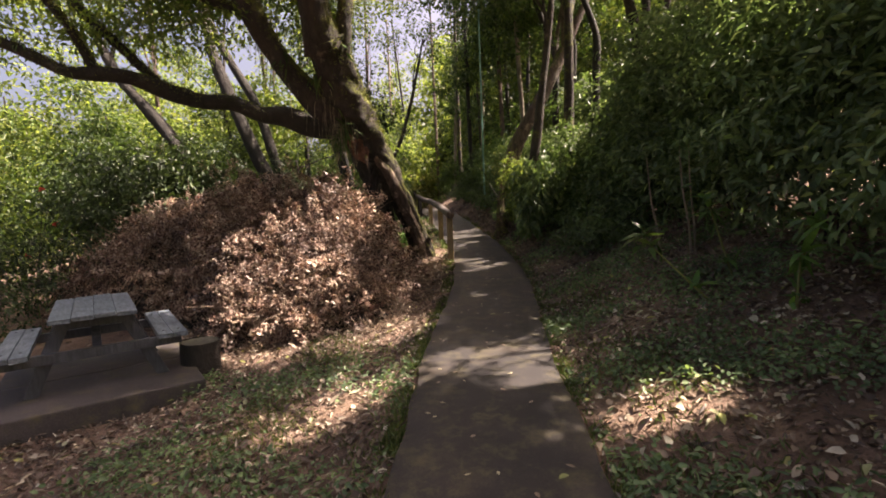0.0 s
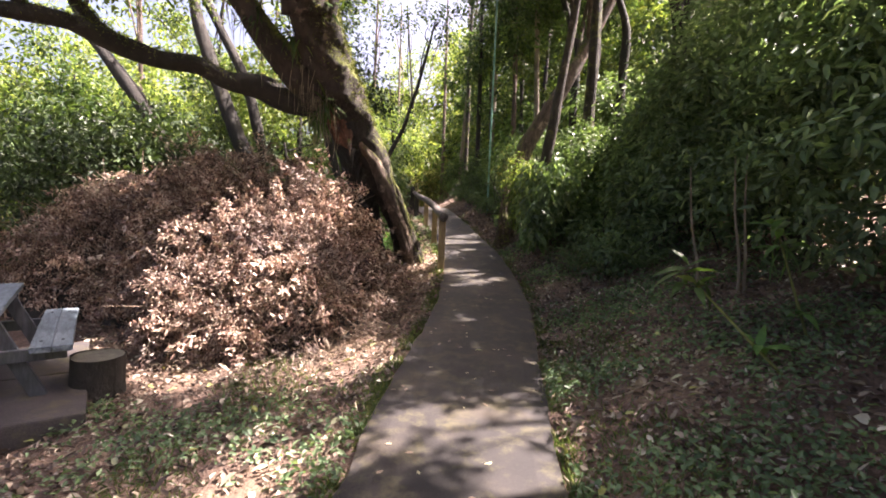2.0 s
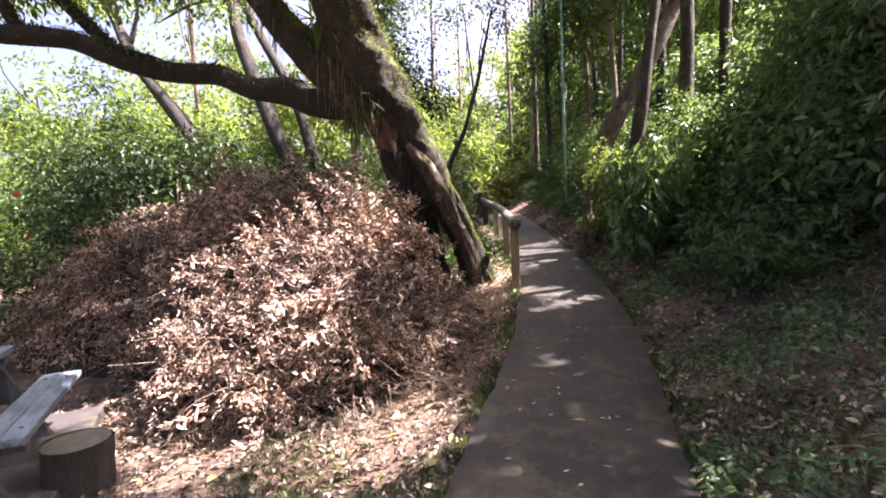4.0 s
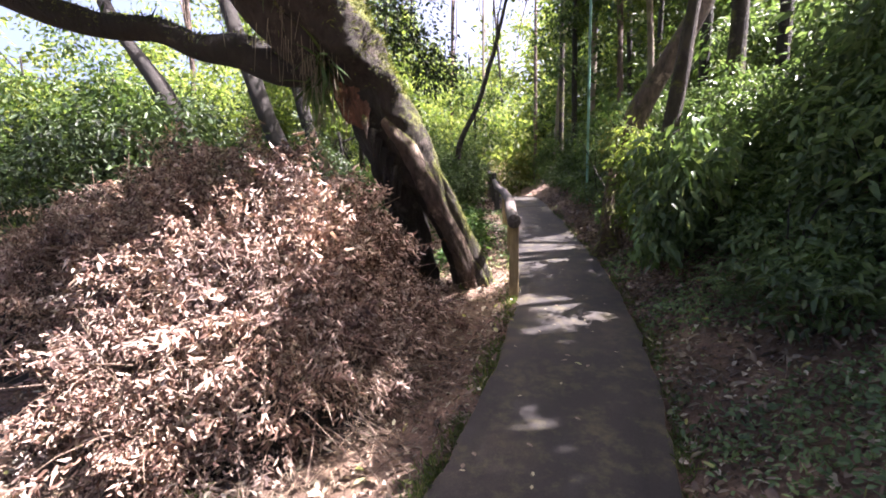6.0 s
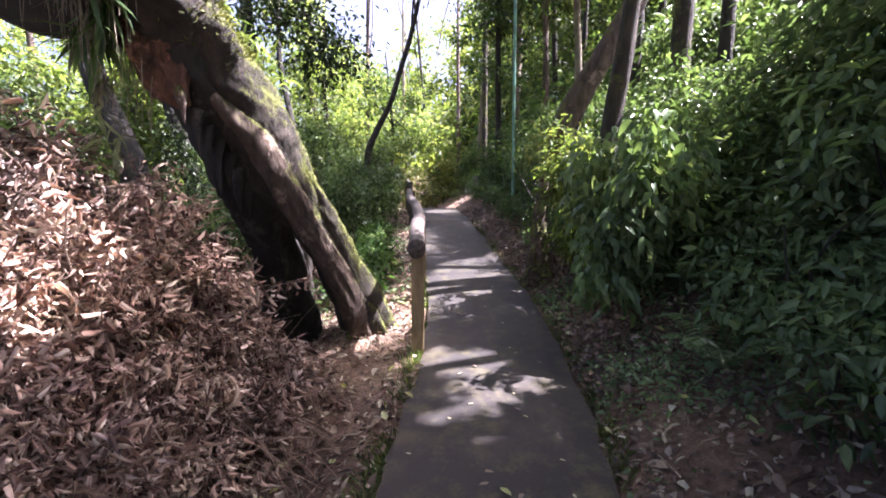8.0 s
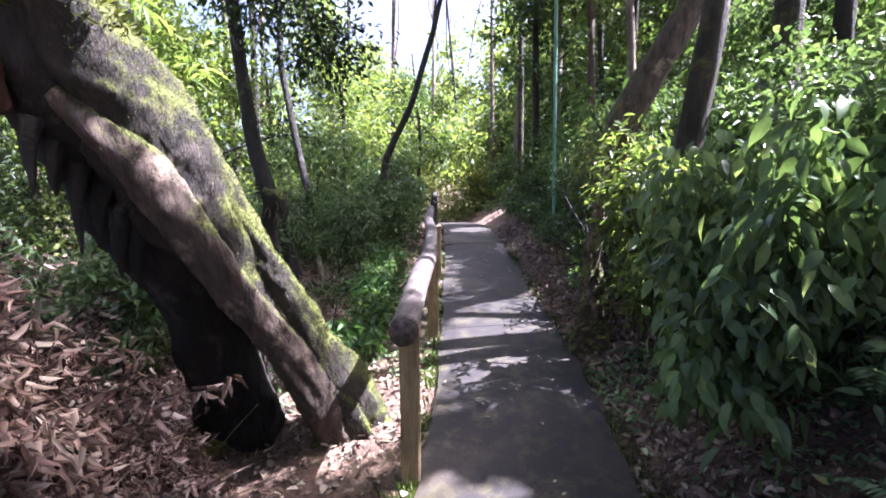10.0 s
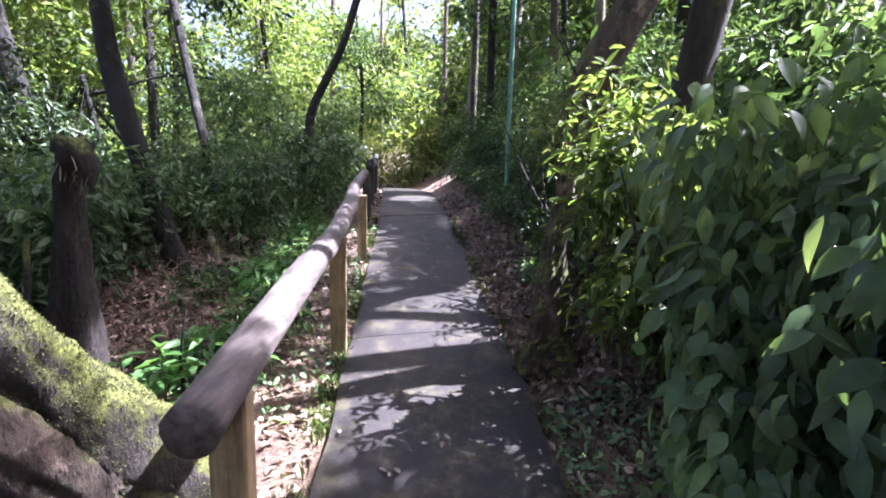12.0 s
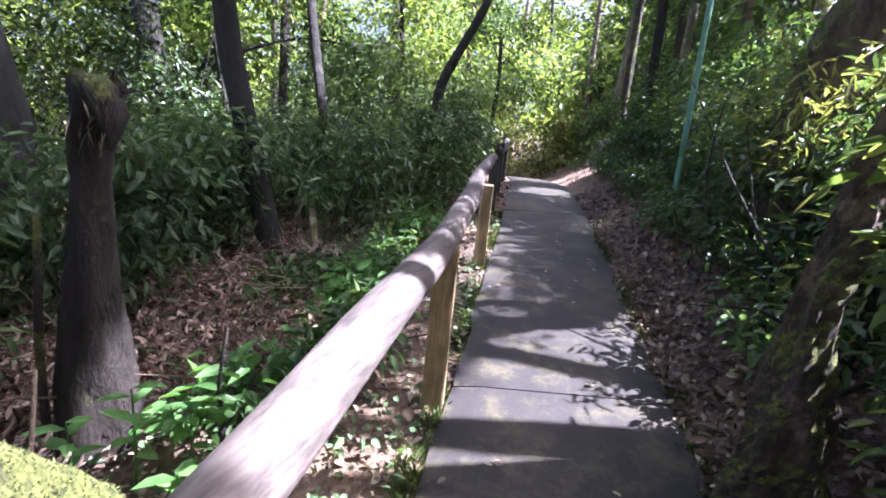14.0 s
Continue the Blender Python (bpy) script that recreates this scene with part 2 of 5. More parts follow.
def land_z(x, y):
    """Height of the ground: the path bed, a bank rising on its right, a shallow fall on its left."""
    x, y = np.asarray(x, float), np.asarray(y, float)
    z = path_z(y)
    dr = np.maximum(0, x - right_x(y))
    dl = np.maximum(0, left_x(y) - x)
    steep = np.interp(y, [2, 5, 8.5, 10, 30], [0.2, 0.36, 0.42, 0.6, 0.5])
    right = steep * np.maximum(0, dr - 0.12) * np.interp(dr, [0, 3, 12, 60], [1, 1, 0.7, 0.25])
    early = np.interp(y, [7.4, 9.3], [1, 0])
    left = -(0.17 * np.clip(dl / 0.5, 0, 1) + 0.12 * np.clip(dl - 0.5, 0, 2.4)) * early - 0.03 * np.minimum(dl, 6) * (1 - early)
    left = left - 0.16 * np.maximum(0, dl - 5.5) * np.interp(dl, [5.5, 30, 300], [1, 0.6, 0.1])
    off = np.clip(np.maximum(dr, dl) / 0.25, 0, 1)
    return z - 0.03 * np.clip(np.maximum(dr, dl) * 20, 0, 1) + right + left + 0.035 * lumps(x, y) * off - 0.05 * (1 - np.clip(np.maximum(dr, dl) * 20, 0, 1))


# ---- mesh helpers ----
def mesh_of(name, verts, faces, mat, smooth=False):
    me = bpy.data.meshes.new(name)
    me.from_pydata([tuple(v) for v in verts], [], [tuple(f) for f in faces])
    me.materials.append(mat)
    if smooth:
        me.polygons.foreach_set("use_smooth", [True] * len(me.polygons))
    me.update()
    return me


def part(name, data, mat, parent=None, label="", smooth=False):
    """One mesh object from (verts, faces), a bmesh or a mesh, under a thing or a part."""
    if isinstance(data, bmesh.types.BMesh):
        me = bpy.data.meshes.new(name)
        data.to_mesh(me)
        data.free()
        me.materials.append(mat)
        if smooth:
            me.polygons.foreach_set("use_smooth", [True] * len(me.polygons))
    elif isinstance(data, bpy.types.Mesh):
        me = data
    else:
        me = mesh_of(name, *data, mat, smooth)
    ob = new(name, me)
    if parent is not None:
        ob.parent = parent
    return tagged(ob, label) if label else ob


def thing(name, at, label, category, group="", kind=""):
    ob = new(name)
    ob.location = at
    ob.empty_display_size = 0.1
    return tagged(ob, label, category, group, kind)


def rng(seed):
    return np.random.default_rng(seed)


def tube(points, radii, seg=12, rough=0.08, seed=0, cap=True, step=0.12, freq=2.5, knobs=0.0):
    """A limb: a smooth line through points, with uneven girth; knobs adds burrs and furrows."""
    pts = np.array(points, float)
    rad = np.array(radii, float)
    d = np.r_[0, np.cumsum(np.linalg.norm(np.diff(pts, axis=0), axis=1))]
    n = max(3, int(d[-1] / step) + 1)
    s = np.linspace(0, d[-1], n)
    line = np.stack([np.interp(s, d, pts[:, k]) for k in range(3)], 1)
    if len(pts) > 2:
        for _ in range(max(1, n // (3 * len(pts)))):
            inner = (line[:-2] + line[2:]) / 2
            line[1:-1] = 0.5 * line[1:-1] + 0.5 * inner
    r = np.interp(s, d, rad)
    tan = np.gradient(line, axis=0)
    tan /= np.linalg.norm(tan, axis=1)[:, None] + 1e-9
    ref = np.array([1.0, 0.13, 0.07])
    if abs(tan.mean(0) @ ref) > 0.8 * np.linalg.norm(tan.mean(0)):
        ref = np.array([0.1, 1.0, 0.2])
    u = np.cross(tan, ref)
    u /= np.linalg.norm(u, axis=1)[:, None] + 1e-9
    v = np.cross(tan, u)
    a = np.linspace(0, 2 * np.pi, seg, endpoint=False)
    g = rng(seed)
    ph = g.uniform(0, 6.28, 6)
    wob = 1 + rough * (np.sin(a[None] * 2 + s[:, None] * freq + ph[0]) * 0.6 + np.sin(a[None] * 3 - s[:, None] * freq * 1.9 + ph[1]) * 0.5
                       + np.sin(a[None] * 5 + s[:, None] * freq * 3.3 + ph[2]) * 0.35 + 0.5 * np.sin(s[:, None] * freq * 1.3 + ph[3]))
    if knobs:
        A, S = a[None] + 0.25 * np.sin(s[:, None] * 4 + ph[4]), s[:, None]
        wob = wob + knobs * (0.55 * np.sin(A * 4 + 1.2 * np.sin(S * 7 + ph[5])) * np.sin(S * 5.5 + A * 2) + 0.5 * np.sin(A * 9 + 2.1 * np.sin(S * 9 + A * 2)) * (0.6 + 0.4 * np.sin(S * 13 + A * 3))
                             + 0.3 * np.sin(A * 15 + S * 17) * np.sin(S * 31 - A * 6) + 0.22 * g.normal(size=(n, seg)))
    ring = line[:, None] + (r[:, None] * wob)[..., None] * (np.cos(a)[None, :, None] * u[:, None] + np.sin(a)[None, :, None] * v[:, None])
    verts = ring.reshape(-1, 3).tolist()
    faces = []
    for i in range(n - 1):
        for k in range(seg):
            k2 = (k + 1) % seg
            faces.append((i * seg + k, i * seg + k2, (i + 1) * seg + k2, (i + 1) * seg + k))
    if cap:
        faces.append(tuple(range(seg))[::-1])
        faces.append(tuple((n - 1) * seg + k for k in range(seg)))
    return verts, faces


def merge(*meshes):
    verts, faces = [], []
    for v, f in meshes:
        o = len(verts)
        verts.extend(v)
        faces.extend(tuple(i + o for i in q) for q in f)
    return verts, faces


def box(cx, cy, cz, sx, sy, sz, bevel=0.006, turn=None):
    bm = bmesh.new()
    bmesh.ops.create_cube(bm, size=1.0)
    bmesh.ops.scale(bm, vec=(sx, sy, sz), verts=bm.verts)
    if bevel:
        bmesh.ops.bevel(bm, geom=bm.edges[:], offset=bevel, segments=2, affect="EDGES", profile=0.6)
    m = Matrix.Translation((cx, cy, cz)) @ (turn or Matrix.Identity(4))
    bmesh.ops.transform(bm, matrix=m, verts=bm.verts)
    return bm


def leaves(name, centres, axes, normals, length, width, mat, parent=None, label="", fold=0.18, droop=0.15, simple=False, fine=False):
    """Many leaf blades in one mesh: each a folded, pointed blade along its axis."""
    c = np.asarray(centres, float)
    N = len(c)
    ax = axes / (np.linalg.norm(axes, axis=1)[:, None] + 1e-9)
    nm = normals - (normals * ax).sum(1)[:, None] * ax
    nm /= np.linalg.norm(nm, axis=1)[:, None] + 1e-9
    sd = np.cross(ax, nm)
    L = np.broadcast_to(np.asarray(length, float), (N,))[:, None]
    W = np.broadcast_to(np.asarray(width, float), (N,))[:, None]
    if fine:
        rows = [c]
        for s, w in ((0.13, 0.3), (0.36, 0.5), (0.62, 0.4), (0.84, 0.17)):
            mid = c + ax * L * s - nm * L * droop * s * s
            rows += [mid, mid + sd * W * w + nm * W * fold * w * 2, mid - sd * W * w + nm * W * fold * w * 2]
        rows.append(c + ax * L * 0.98 - nm * L * droop)
        v = np.stack(rows, 1)
        f = [[0, 1, 2], [0, 3, 1], [10, 13, 11], [10, 12, 13]]
        for q in (1, 4, 7):
            f += [[q, q + 3, q + 4], [q, q + 4, q + 1], [q, q + 2, q + 5], [q, q + 5, q + 3]]
        f = np.array(f)
    elif simple:
        v = np.stack([c, c + ax * L * 0.45 + sd * W * 0.5 + nm * W * fold, c + ax * L - nm * L * droop, c + ax * L * 0.45 - sd * W * 0.5 + nm * W * fold], 1)
        f = np.array([[0, 1, 2], [0, 2, 3]])
    else:
        v = np.stack([c, c + ax * L * 0.28 + sd * W * 0.46 + nm * W * fold, c + ax * L * 0.66 + sd * W * 0.38 + nm * (W * fold - L * droop * 0.4), c + ax * L - nm * L * droop,
                      c + ax * L * 0.66 - sd * W * 0.38 + nm * (W * fold - L * droop * 0.4), c + ax * L * 0.28 - sd * W * 0.46 + nm * W * fold], 1)
        f = np.array([[0, 1, 2, 3], [0, 3, 4, 5]])
    k, fl = v.shape[1], f.shape[1]
    me = bpy.data.meshes.new(name)
    me.vertices.add(N * k)
    me.vertices.foreach_set("co", v.reshape(-1).astype(np.float32))
    idx = (np.arange(N)[:, None, None] * k + f[None]).reshape(-1)
    me.loops.add(len(idx))
    me.loops.foreach_set("vertex_index", idx.astype(np.int32))
    nf = N * len(f)
    me.polygons.add(nf)
    me.polygons.foreach_set("loop_start", (np.arange(nf) * fl).astype(np.int32))
    me.polygons.foreach_set("loop_total", np.full(nf, fl, np.int32))
    if fine:
        me.polygons.foreach_set("use_smooth", np.ones(nf, bool))
    me.materials.append(mat)
    me.update(calc_edges=True)
    me.validate()
    return part(name, me, mat, parent, label)


def unit(v):
    return v / (np.linalg.norm(v, axis=1)[:, None] + 1e-9)


def clump_leaves(g, centres, radius, per, flat=0.7):
    """Leaves gathered in sprays round the given centres: places, axes and normals."""
    c = np.repeat(centres, per, axis=0)
    d = unit(g.normal(size=(len(c), 3)))
    r = np.repeat(np.broadcast_to(radius, (len(centres),)), per)
    p = c + d * (r * g.uniform(0.15, 1, len(c)) ** 0.6)[:, None] * np.array([1, 1, flat])
    ax = unit(d * np.array([1, 1, 0.5]) + g.normal(size=(len(c), 3)) * 0.5 + np.array([0, 0, -0.35]))
    nm = unit(np.array([0, 0, 1.0]) + d * 0.5 + g.normal(size=(len(c), 3)) * 0.55)
    return p, ax, nm


def blob_centres(g, blobs, n, hollow=0.45):
    """Points in and near the skin of ellipsoids (centre, radii), by their size."""
    w = np.array([b[1][0] * b[1][1] * b[1][2] for b in blobs]) ** 0.7
    k = g.choice(len(blobs), n, p=w / w.sum())
    c = np.array([b[0] for b in blobs], float)[k]
    r = np.array([b[1] for b in blobs], float)[k]
    d = unit(g.normal(size=(n, 3)))
    return c + d * r * g.uniform(hollow, 1.08, n)[:, None]


# Open gaps in the crowns through which the sun reaches the ground: (place, radius)
GAPS = [((-0.62, 5.86, 0.0), 0.3), ((-2.1, 5.35, -0.1), 0.28), ((-2.3, 7.3, 1.6), 0.7), ((-1.6, 6.6, 0.8), 0.25), ((-3.1, 7.3, 1.4), 0.6), ((0.43, 6.77, 0.25), 0.07), ((-0.6, 9.2, 1.85), 0.3), ((-0.86, 8.9, 2.45), 0.36), ((-1.12, 8.5, 3.0), 0.36), ((-0.4, 9.6, 1.15), 0.26), ((-5.5, 17.5, 5.2), 2.2), ((-8.8, 15.5, 5.0), 2.0), ((-4.5, 22.0, 6.5), 2.6), ((-9.0, 20.5, 6.5), 3.0), ((-2.8, 19.5, 5.0), 1.4), ((-6.5, 27.0, 8.0), 3.6), ((-12.0, 13.0, 4.5), 2.6), ((-12.0, 25.0, 8.0), 4.0), ((-7.5, 11.5, 4.2), 1.5), ((-0.5, 6.46, 0.1), 0.1), ((-2.0, 6.8, 1.1), 0.72), ((-2.5, 7.0, 1.0), 0.8), ((-2.9, 6.7, 0.9), 0.75), ((-2.5, 6.3, 0.6), 0.5), ((-1.35, 7.1, 1.5), 0.38), ((-1.9, 7.6, 1.8), 0.45), ((-2.2, 6.2, 0.4), 0.6), ((-0.8, 5.8, 0.0), 0.47), ((-0.45, 5.3, 0.05), 0.25), ((-1.85, 5.6, 0.0), 0.28), ((0.72, 4.1, 0.12), 0.3), ((0.8, 3.55, 0.12), 0.26), ((0.2, 4.15, 0.12), 0.2),
        ((1.5, 2.75, 0.1), 0.32), ((-0.55, 3.7, 0.1), 0.33), ((-0.9, 3.2, 0.0), 0.2), ((0.5, 8.97, 0.46), 0.27), ((0.22, 9.05, 0.46), 0.2), ((0.72, 8.4, 0.4), 0.14), ((1.0, 8.65, 0.43), 0.12), ((0.35, 8.1, 0.38), 0.1), ((-0.34, 10.12, 0.63), 0.42), ((-0.3, 9.72, 0.57), 0.35), ((-0.2, 10.7, 0.72), 0.36),
        ((0.1, 11.05, 0.77), 0.27), ((0.22, 11.45, 0.82), 0.22), ((0.36, 12.05, 0.91), 0.14), ((-0.36, 12.7, 1.01), 0.22), ((-0.55, 13.3, 1.1), 0.22), ((-0.65, 14.05, 1.18), 0.25), ((0.7, 11.25, 0.8), 0.1), ((0.55, 10.62, 0.7), 0.12), ((0.35, 10.35, 0.66), 0.08), ((-0.8, 9.2, 1.85), 0.3), ((-0.6, 9.55, 1.2), 0.26), ((-1.15, 8.6, 2.65), 0.28), ((-1.0, 10.2, 1.0), 0.2),
        ((-0.1, 10.6, 1.5), 0.1), ((0.05, 9.6, 1.4), 0.08), ((-0.95, 11.6, 0.9), 0.2), ((-1.2, 12.6, 1.0), 0.18), ((1.65, 10.8, 2.4), 0.34), ((1.75, 12.4, 2.4), 0.45), ((1.65, 11.6, 2.2), 0.3), 
        ((-2.6, 23.8, 5.0), 1.8), ((-1.5, 20.0, 1.7), 1.6), ((-2.5, 24.0, 5.5), 2.2), ((-3.5, 28.0, 7.0), 2.5), ((0.5, 6.6, 0.2), 0.12), ((-1.3, 10.4, 0.8), 0.2), ((-5.0, 9.0, 2.0), 0.5), ((-6.0, 12.0, 3.0), 0.7), ((-7.5, 13.2, 4.0), 1.1), ((-4.6, 14.0, 3.6), 0.5), ((-4.0, 13.5, 2.0), 0.9), ((3.8, 12.5, 4.0), 0.4), ((4.0, 7.0, 3.4), 0.4), ((-8.0, 9.0, 2.5), 0.7), ((-9.5, 10.0, 3.5), 0.7), ((-3.5, 17.0, 3.0), 1.2), ((-1.65, 7.2, 1.4), 0.45), ((-0.5, 16.8, 1.47), 0.4), ((-5.0, 16.5, 3.5), 1.1), ((-3.8, 18.5, 4.0), 1.0), ((-7.5, 17.5, 3.2), 1.3), ((-6.2, 20.5, 4.0), 1.4), ((-9.5, 14.5, 3.5), 1.2)]
OPENINGS = list(GAPS)

fleck = np.random.default_rng(5)
for _ in range(300):
    fx, fy, fh = fleck.uniform(2.3, 5.5), fleck.uniform(4, 17), fleck.uniform(0.8, 2.6)
    fz = float(land_z(fx, fy)) + fh
    if not (fx < 3 and 8 < fy < 10.8) and fx - (fz - float(path_z(fy))) * SUN.x / SUN.z > float(right_x(fy)) + 0.25:
        GAPS.append(((fx, fy, fz), fleck.uniform(0.12, 0.34)))
for _ in range(24):
    fx, fy = fleck.uniform(-3.0, -0.3), fleck.uniform(1, 16)
    GAPS.append(((fx, fy, float(land_z(fx, fy))), fleck.uniform(0.05, 0.14)))


def sun_open(p, margin=0.0, gaps=GAPS):
    """True where a point of a crown leaves those gaps open."""
    s = np.array(SUN)
    keep = np.ones(len(p), bool)
    for c, r in gaps:
        d = p - np.array(c)
        along = d @ s
        off = np.linalg.norm(d - along[:, None] * s, axis=1)
        keep &= ~((off < r + margin) & (along > 0.4))
    return keep


# ---- ground and path ----
def build_ground():
    xs = np.r_[np.array([-400, -200, -100, -60, -40, -30, -24, -20, -17, -15, -13, -11.5, -10]), np.arange(-9, -3, 0.3), np.arange(-3, 4.5, 0.09), np.arange(4.5, 10, 0.4), [10.5, 12, 14, 17, 20, 25, 32, 45, 70, 120, 220, 400]]
    ys = np.r_[[-400, -200, -100, -50, -30, -20, -14, -10], np.arange(-8, 0, 0.5), np.arange(0, 16, 0.1), np.arange(16, 30, 0.4), [31, 33, 36, 40, 45, 52, 60, 75, 100, 150, 250, 500]]
    X, Y = np.meshgrid(xs, ys)
    Z = land_z(X, Y)
    verts = np.stack([X, Y, Z], -1).reshape(-1, 3)
    w = len(xs)
    faces = [(j * w + i, j * w + i + 1, (j + 1) * w + i + 1, (j + 1) * w + i) for j in range(len(ys) - 1) for i in range(w - 1)]
    ob = part("ground", (verts, faces), SOIL, smooth=True)
    tagged(ob, "brown forest soil with leaf litter and patchy grass", "ground", kind="structure")


def build_path():
    path = thing("path", (0, 0, 0), "narrow damp grey concrete footpath cast in slabs", "path", kind="structure")
    joints = [-8, 0.4, 11.22, 15.1, 19, 23, 27, 32, 38, 45]
    for k, (a, b) in enumerate(zip(joints, joints[1:])):
        g = rng(40 + k)
        ys = np.linspace(a + 0.008, b - 0.008, max(8, int((b - a) / 0.2)))
        verts = []
        cols = np.linspace(0, 1, 9)
        wl_, wr_ = g.normal(0, 0.012, len(ys)), g.normal(0, 0.012, len(ys))
        dz = 0.004 * (k % 2)
        for j, y in enumerate(ys):
            yy = y + 0.32 * cols * (1 if 9 < y < 20 else 0.1) * 0.9
            x0, x1 = left_x(y) + wl_[j], right_x(y + 0.1) + wr_[j]
            x = x0 + (x1 - x0) * cols
            z = path_z(yy) + dz
            edge = np.where((cols == 0) | (cols == 1), -0.012, 0)
            verts += list(zip(x, yy, z + edge))
        w = len(cols)
        faces = [(j * w + i, j * w + i + 1, (j + 1) * w + i + 1, (j + 1) * w + i) for j in range(len(ys) - 1) for i in range(w - 1)]
        n = len(verts)
        rim = [j * w for j in range(len(ys))] + [(len(ys) - 1) * w + i for i in range(1, w)] + [j * w + w - 1 for j in range(len(ys) - 2, -1, -1)] + [i for i in range(w - 2, 0, -1)]
        verts += [(verts[i][0], verts[i][1], verts[i][2] - 0.12) for i in rim]
        for q in range(len(rim)):
            q2 = (q + 1) % len(rim)
            faces.append((rim[q], rim[q2], n + q2, n + q))
        part("slab", (verts, faces), PATH_MAT, path)


build_ground()
build_path()


# ---- handrail ----
def square_post(name, x, y, base, top, w, d, mat, parent, turn=0.0, seed=0):
    g = rng(seed)
    h = top - base + 0.15
    bm = box(0, 0, 0, w, d, h, 0.008)
    for v in bm.verts:
        v.co.x += g.normal(0, 0.002)
        v.co.y += g.normal(0, 0.002)
    bmesh.ops.transform(bm, matrix=Matrix.Translation((x, y, base - 0.15 + h / 2)) @ Matrix.Rotation(radians(turn), 4, "Z"), verts=bm.verts)
    return part(name, bm, mat, parent)


def build_handrail():
    rail = thing("handrail", (-0.1, 11.0, float(path_z(11.0))), "weathered grey log handrail on square timber posts beside path", "handrail")
    rail.location = (0, 0, 0)
    line = [(0.14, 8.98, 1.365), (0.0, 9.9, 1.45), (-0.14, 11.03, 1.555), (-0.42, 12.5, 1.69), (-0.66, 13.46, 1.77), (-0.98, 15.3, 1.93)]
    part("rail", tube(line, [0.075, 0.072, 0.07, 0.066, 0.064, 0.058], 16, 0.05, 3, step=0.07), RAIL_MAT, rail, "long weathered log rail", True)
    for k, (x, y, top, w, mat) in enumerate([(0.11, 9.22, 1.37, 0.105, POST_MAT), (-0.125, 11.06, 1.55, 0.105, POST_MAT), (-0.45, 13.0, 1.72, 0.1, POST_MAT), (-0.88, 15.0, 1.92, 0.11, POST_DARK)]):
        square_post("post", x, y, float(land_z(x, y)), top, w, w * 0.8, mat, rail, 8 + 4 * k, k)
    far = thing("handrail", (0, 0, 0), "dark log handrail on timber posts farther up the path", "handrail")
    line = [(-1.12, 16.2, 2.02), (-1.35, 17.6, 2.1), (-1.75, 19.6, 2.3)]
    part("rail", tube(line, [0.06, 0.06, 0.055], 10, 0.05, 5), POST_DARK, far, "", True)
    for k, (x, y, top) in enumerate([(-1.15, 16.4, 2.15), (-1.42, 17.9, 2.2), (-1.75, 19.5, 2.35)]):
        square_post("post", x, y, float(land_z(x, y)), top, 0.12, 0.1, POST_DARK, far, 10, 20 + k)


build_handrail()


# ---- picnic table and its pad ----
def build_table():
    cx, cy, cz = -3.77, 4.91, -0.18
    turn = Matrix.Translation((cx, cy, cz)) @ Matrix.Rotation(radians(127.6), 4, "Z")
    pad = thing("concrete_pad", (0, 0, 0), "stained concrete pad under the picnic table", "concrete pad")
    for k in range(2):
        bm = box(-0.57 + 1.14 * k, 0, -0.1, 1.13, 1.75, 0.26, 0.02)
        bmesh.ops.transform(bm, matrix=turn, verts=bm.verts)
        part("slab", bm, PAD_MAT, pad)
    t = thing("picnic_table", (cx, cy, cz + 0.03), "weathered blue-grey wooden picnic table with fixed benches", "picnic table")
    t.rotation_euler = (0, 0, radians(127.6))
    g = rng(5)
    for k in range(4):
        part("tabletop_plank", worn_plank(g, 1.58, 0.176, 0.045, (0, -0.27 + 0.18 * k, 0.735)), TABLE_MAT, t)
    for s in (-1, 1):
        for k in range(2):
            part("bench_plank", worn_plank(g, 1.58, 0.136, 0.05, (0, s * (0.585 + 0.14 * k), 0.435)), TABLE_MAT, t)
    for sx in (-0.6, 0.6):
        part("cross_beam", box(sx, 0, 0.36, 0.06, 1.5, 0.1, 0.006), LEG_MAT, t)
        part("top_beam", box(sx, 0, 0.667, 0.06, 0.66, 0.085, 0.006), LEG_MAT, t)
        for s in (-1, 1):
            part("leg", box(sx - math.copysign(0.062, sx), s * 0.4, 0.345, 0.06, 0.11, 0.8, 0.006, Matrix.Rotation(radians(s * 24), 4, "X")), LEG_MAT, t)
            for k in range(2):
                bm = bmesh.new()
                bmesh.ops.create_cone(bm, cap_ends=True, segments=8, radius1=0.014, radius2=0.01, depth=0.008)
                bmesh.ops.transform(bm, matrix=Matrix.Translation((sx, s * (0.585 + 0.14 * k), 0.464)), verts=bm.verts)
                part("bolt", bm, LEG_MAT, t, "dark rusty bolt head")
        part("brace", box(sx * 0.6, 0, 0.52, 0.5, 0.08, 0.045, 0.005, Matrix.Rotation(radians(38 if sx > 0 else -38), 4, "Y")), LEG_MAT, t)


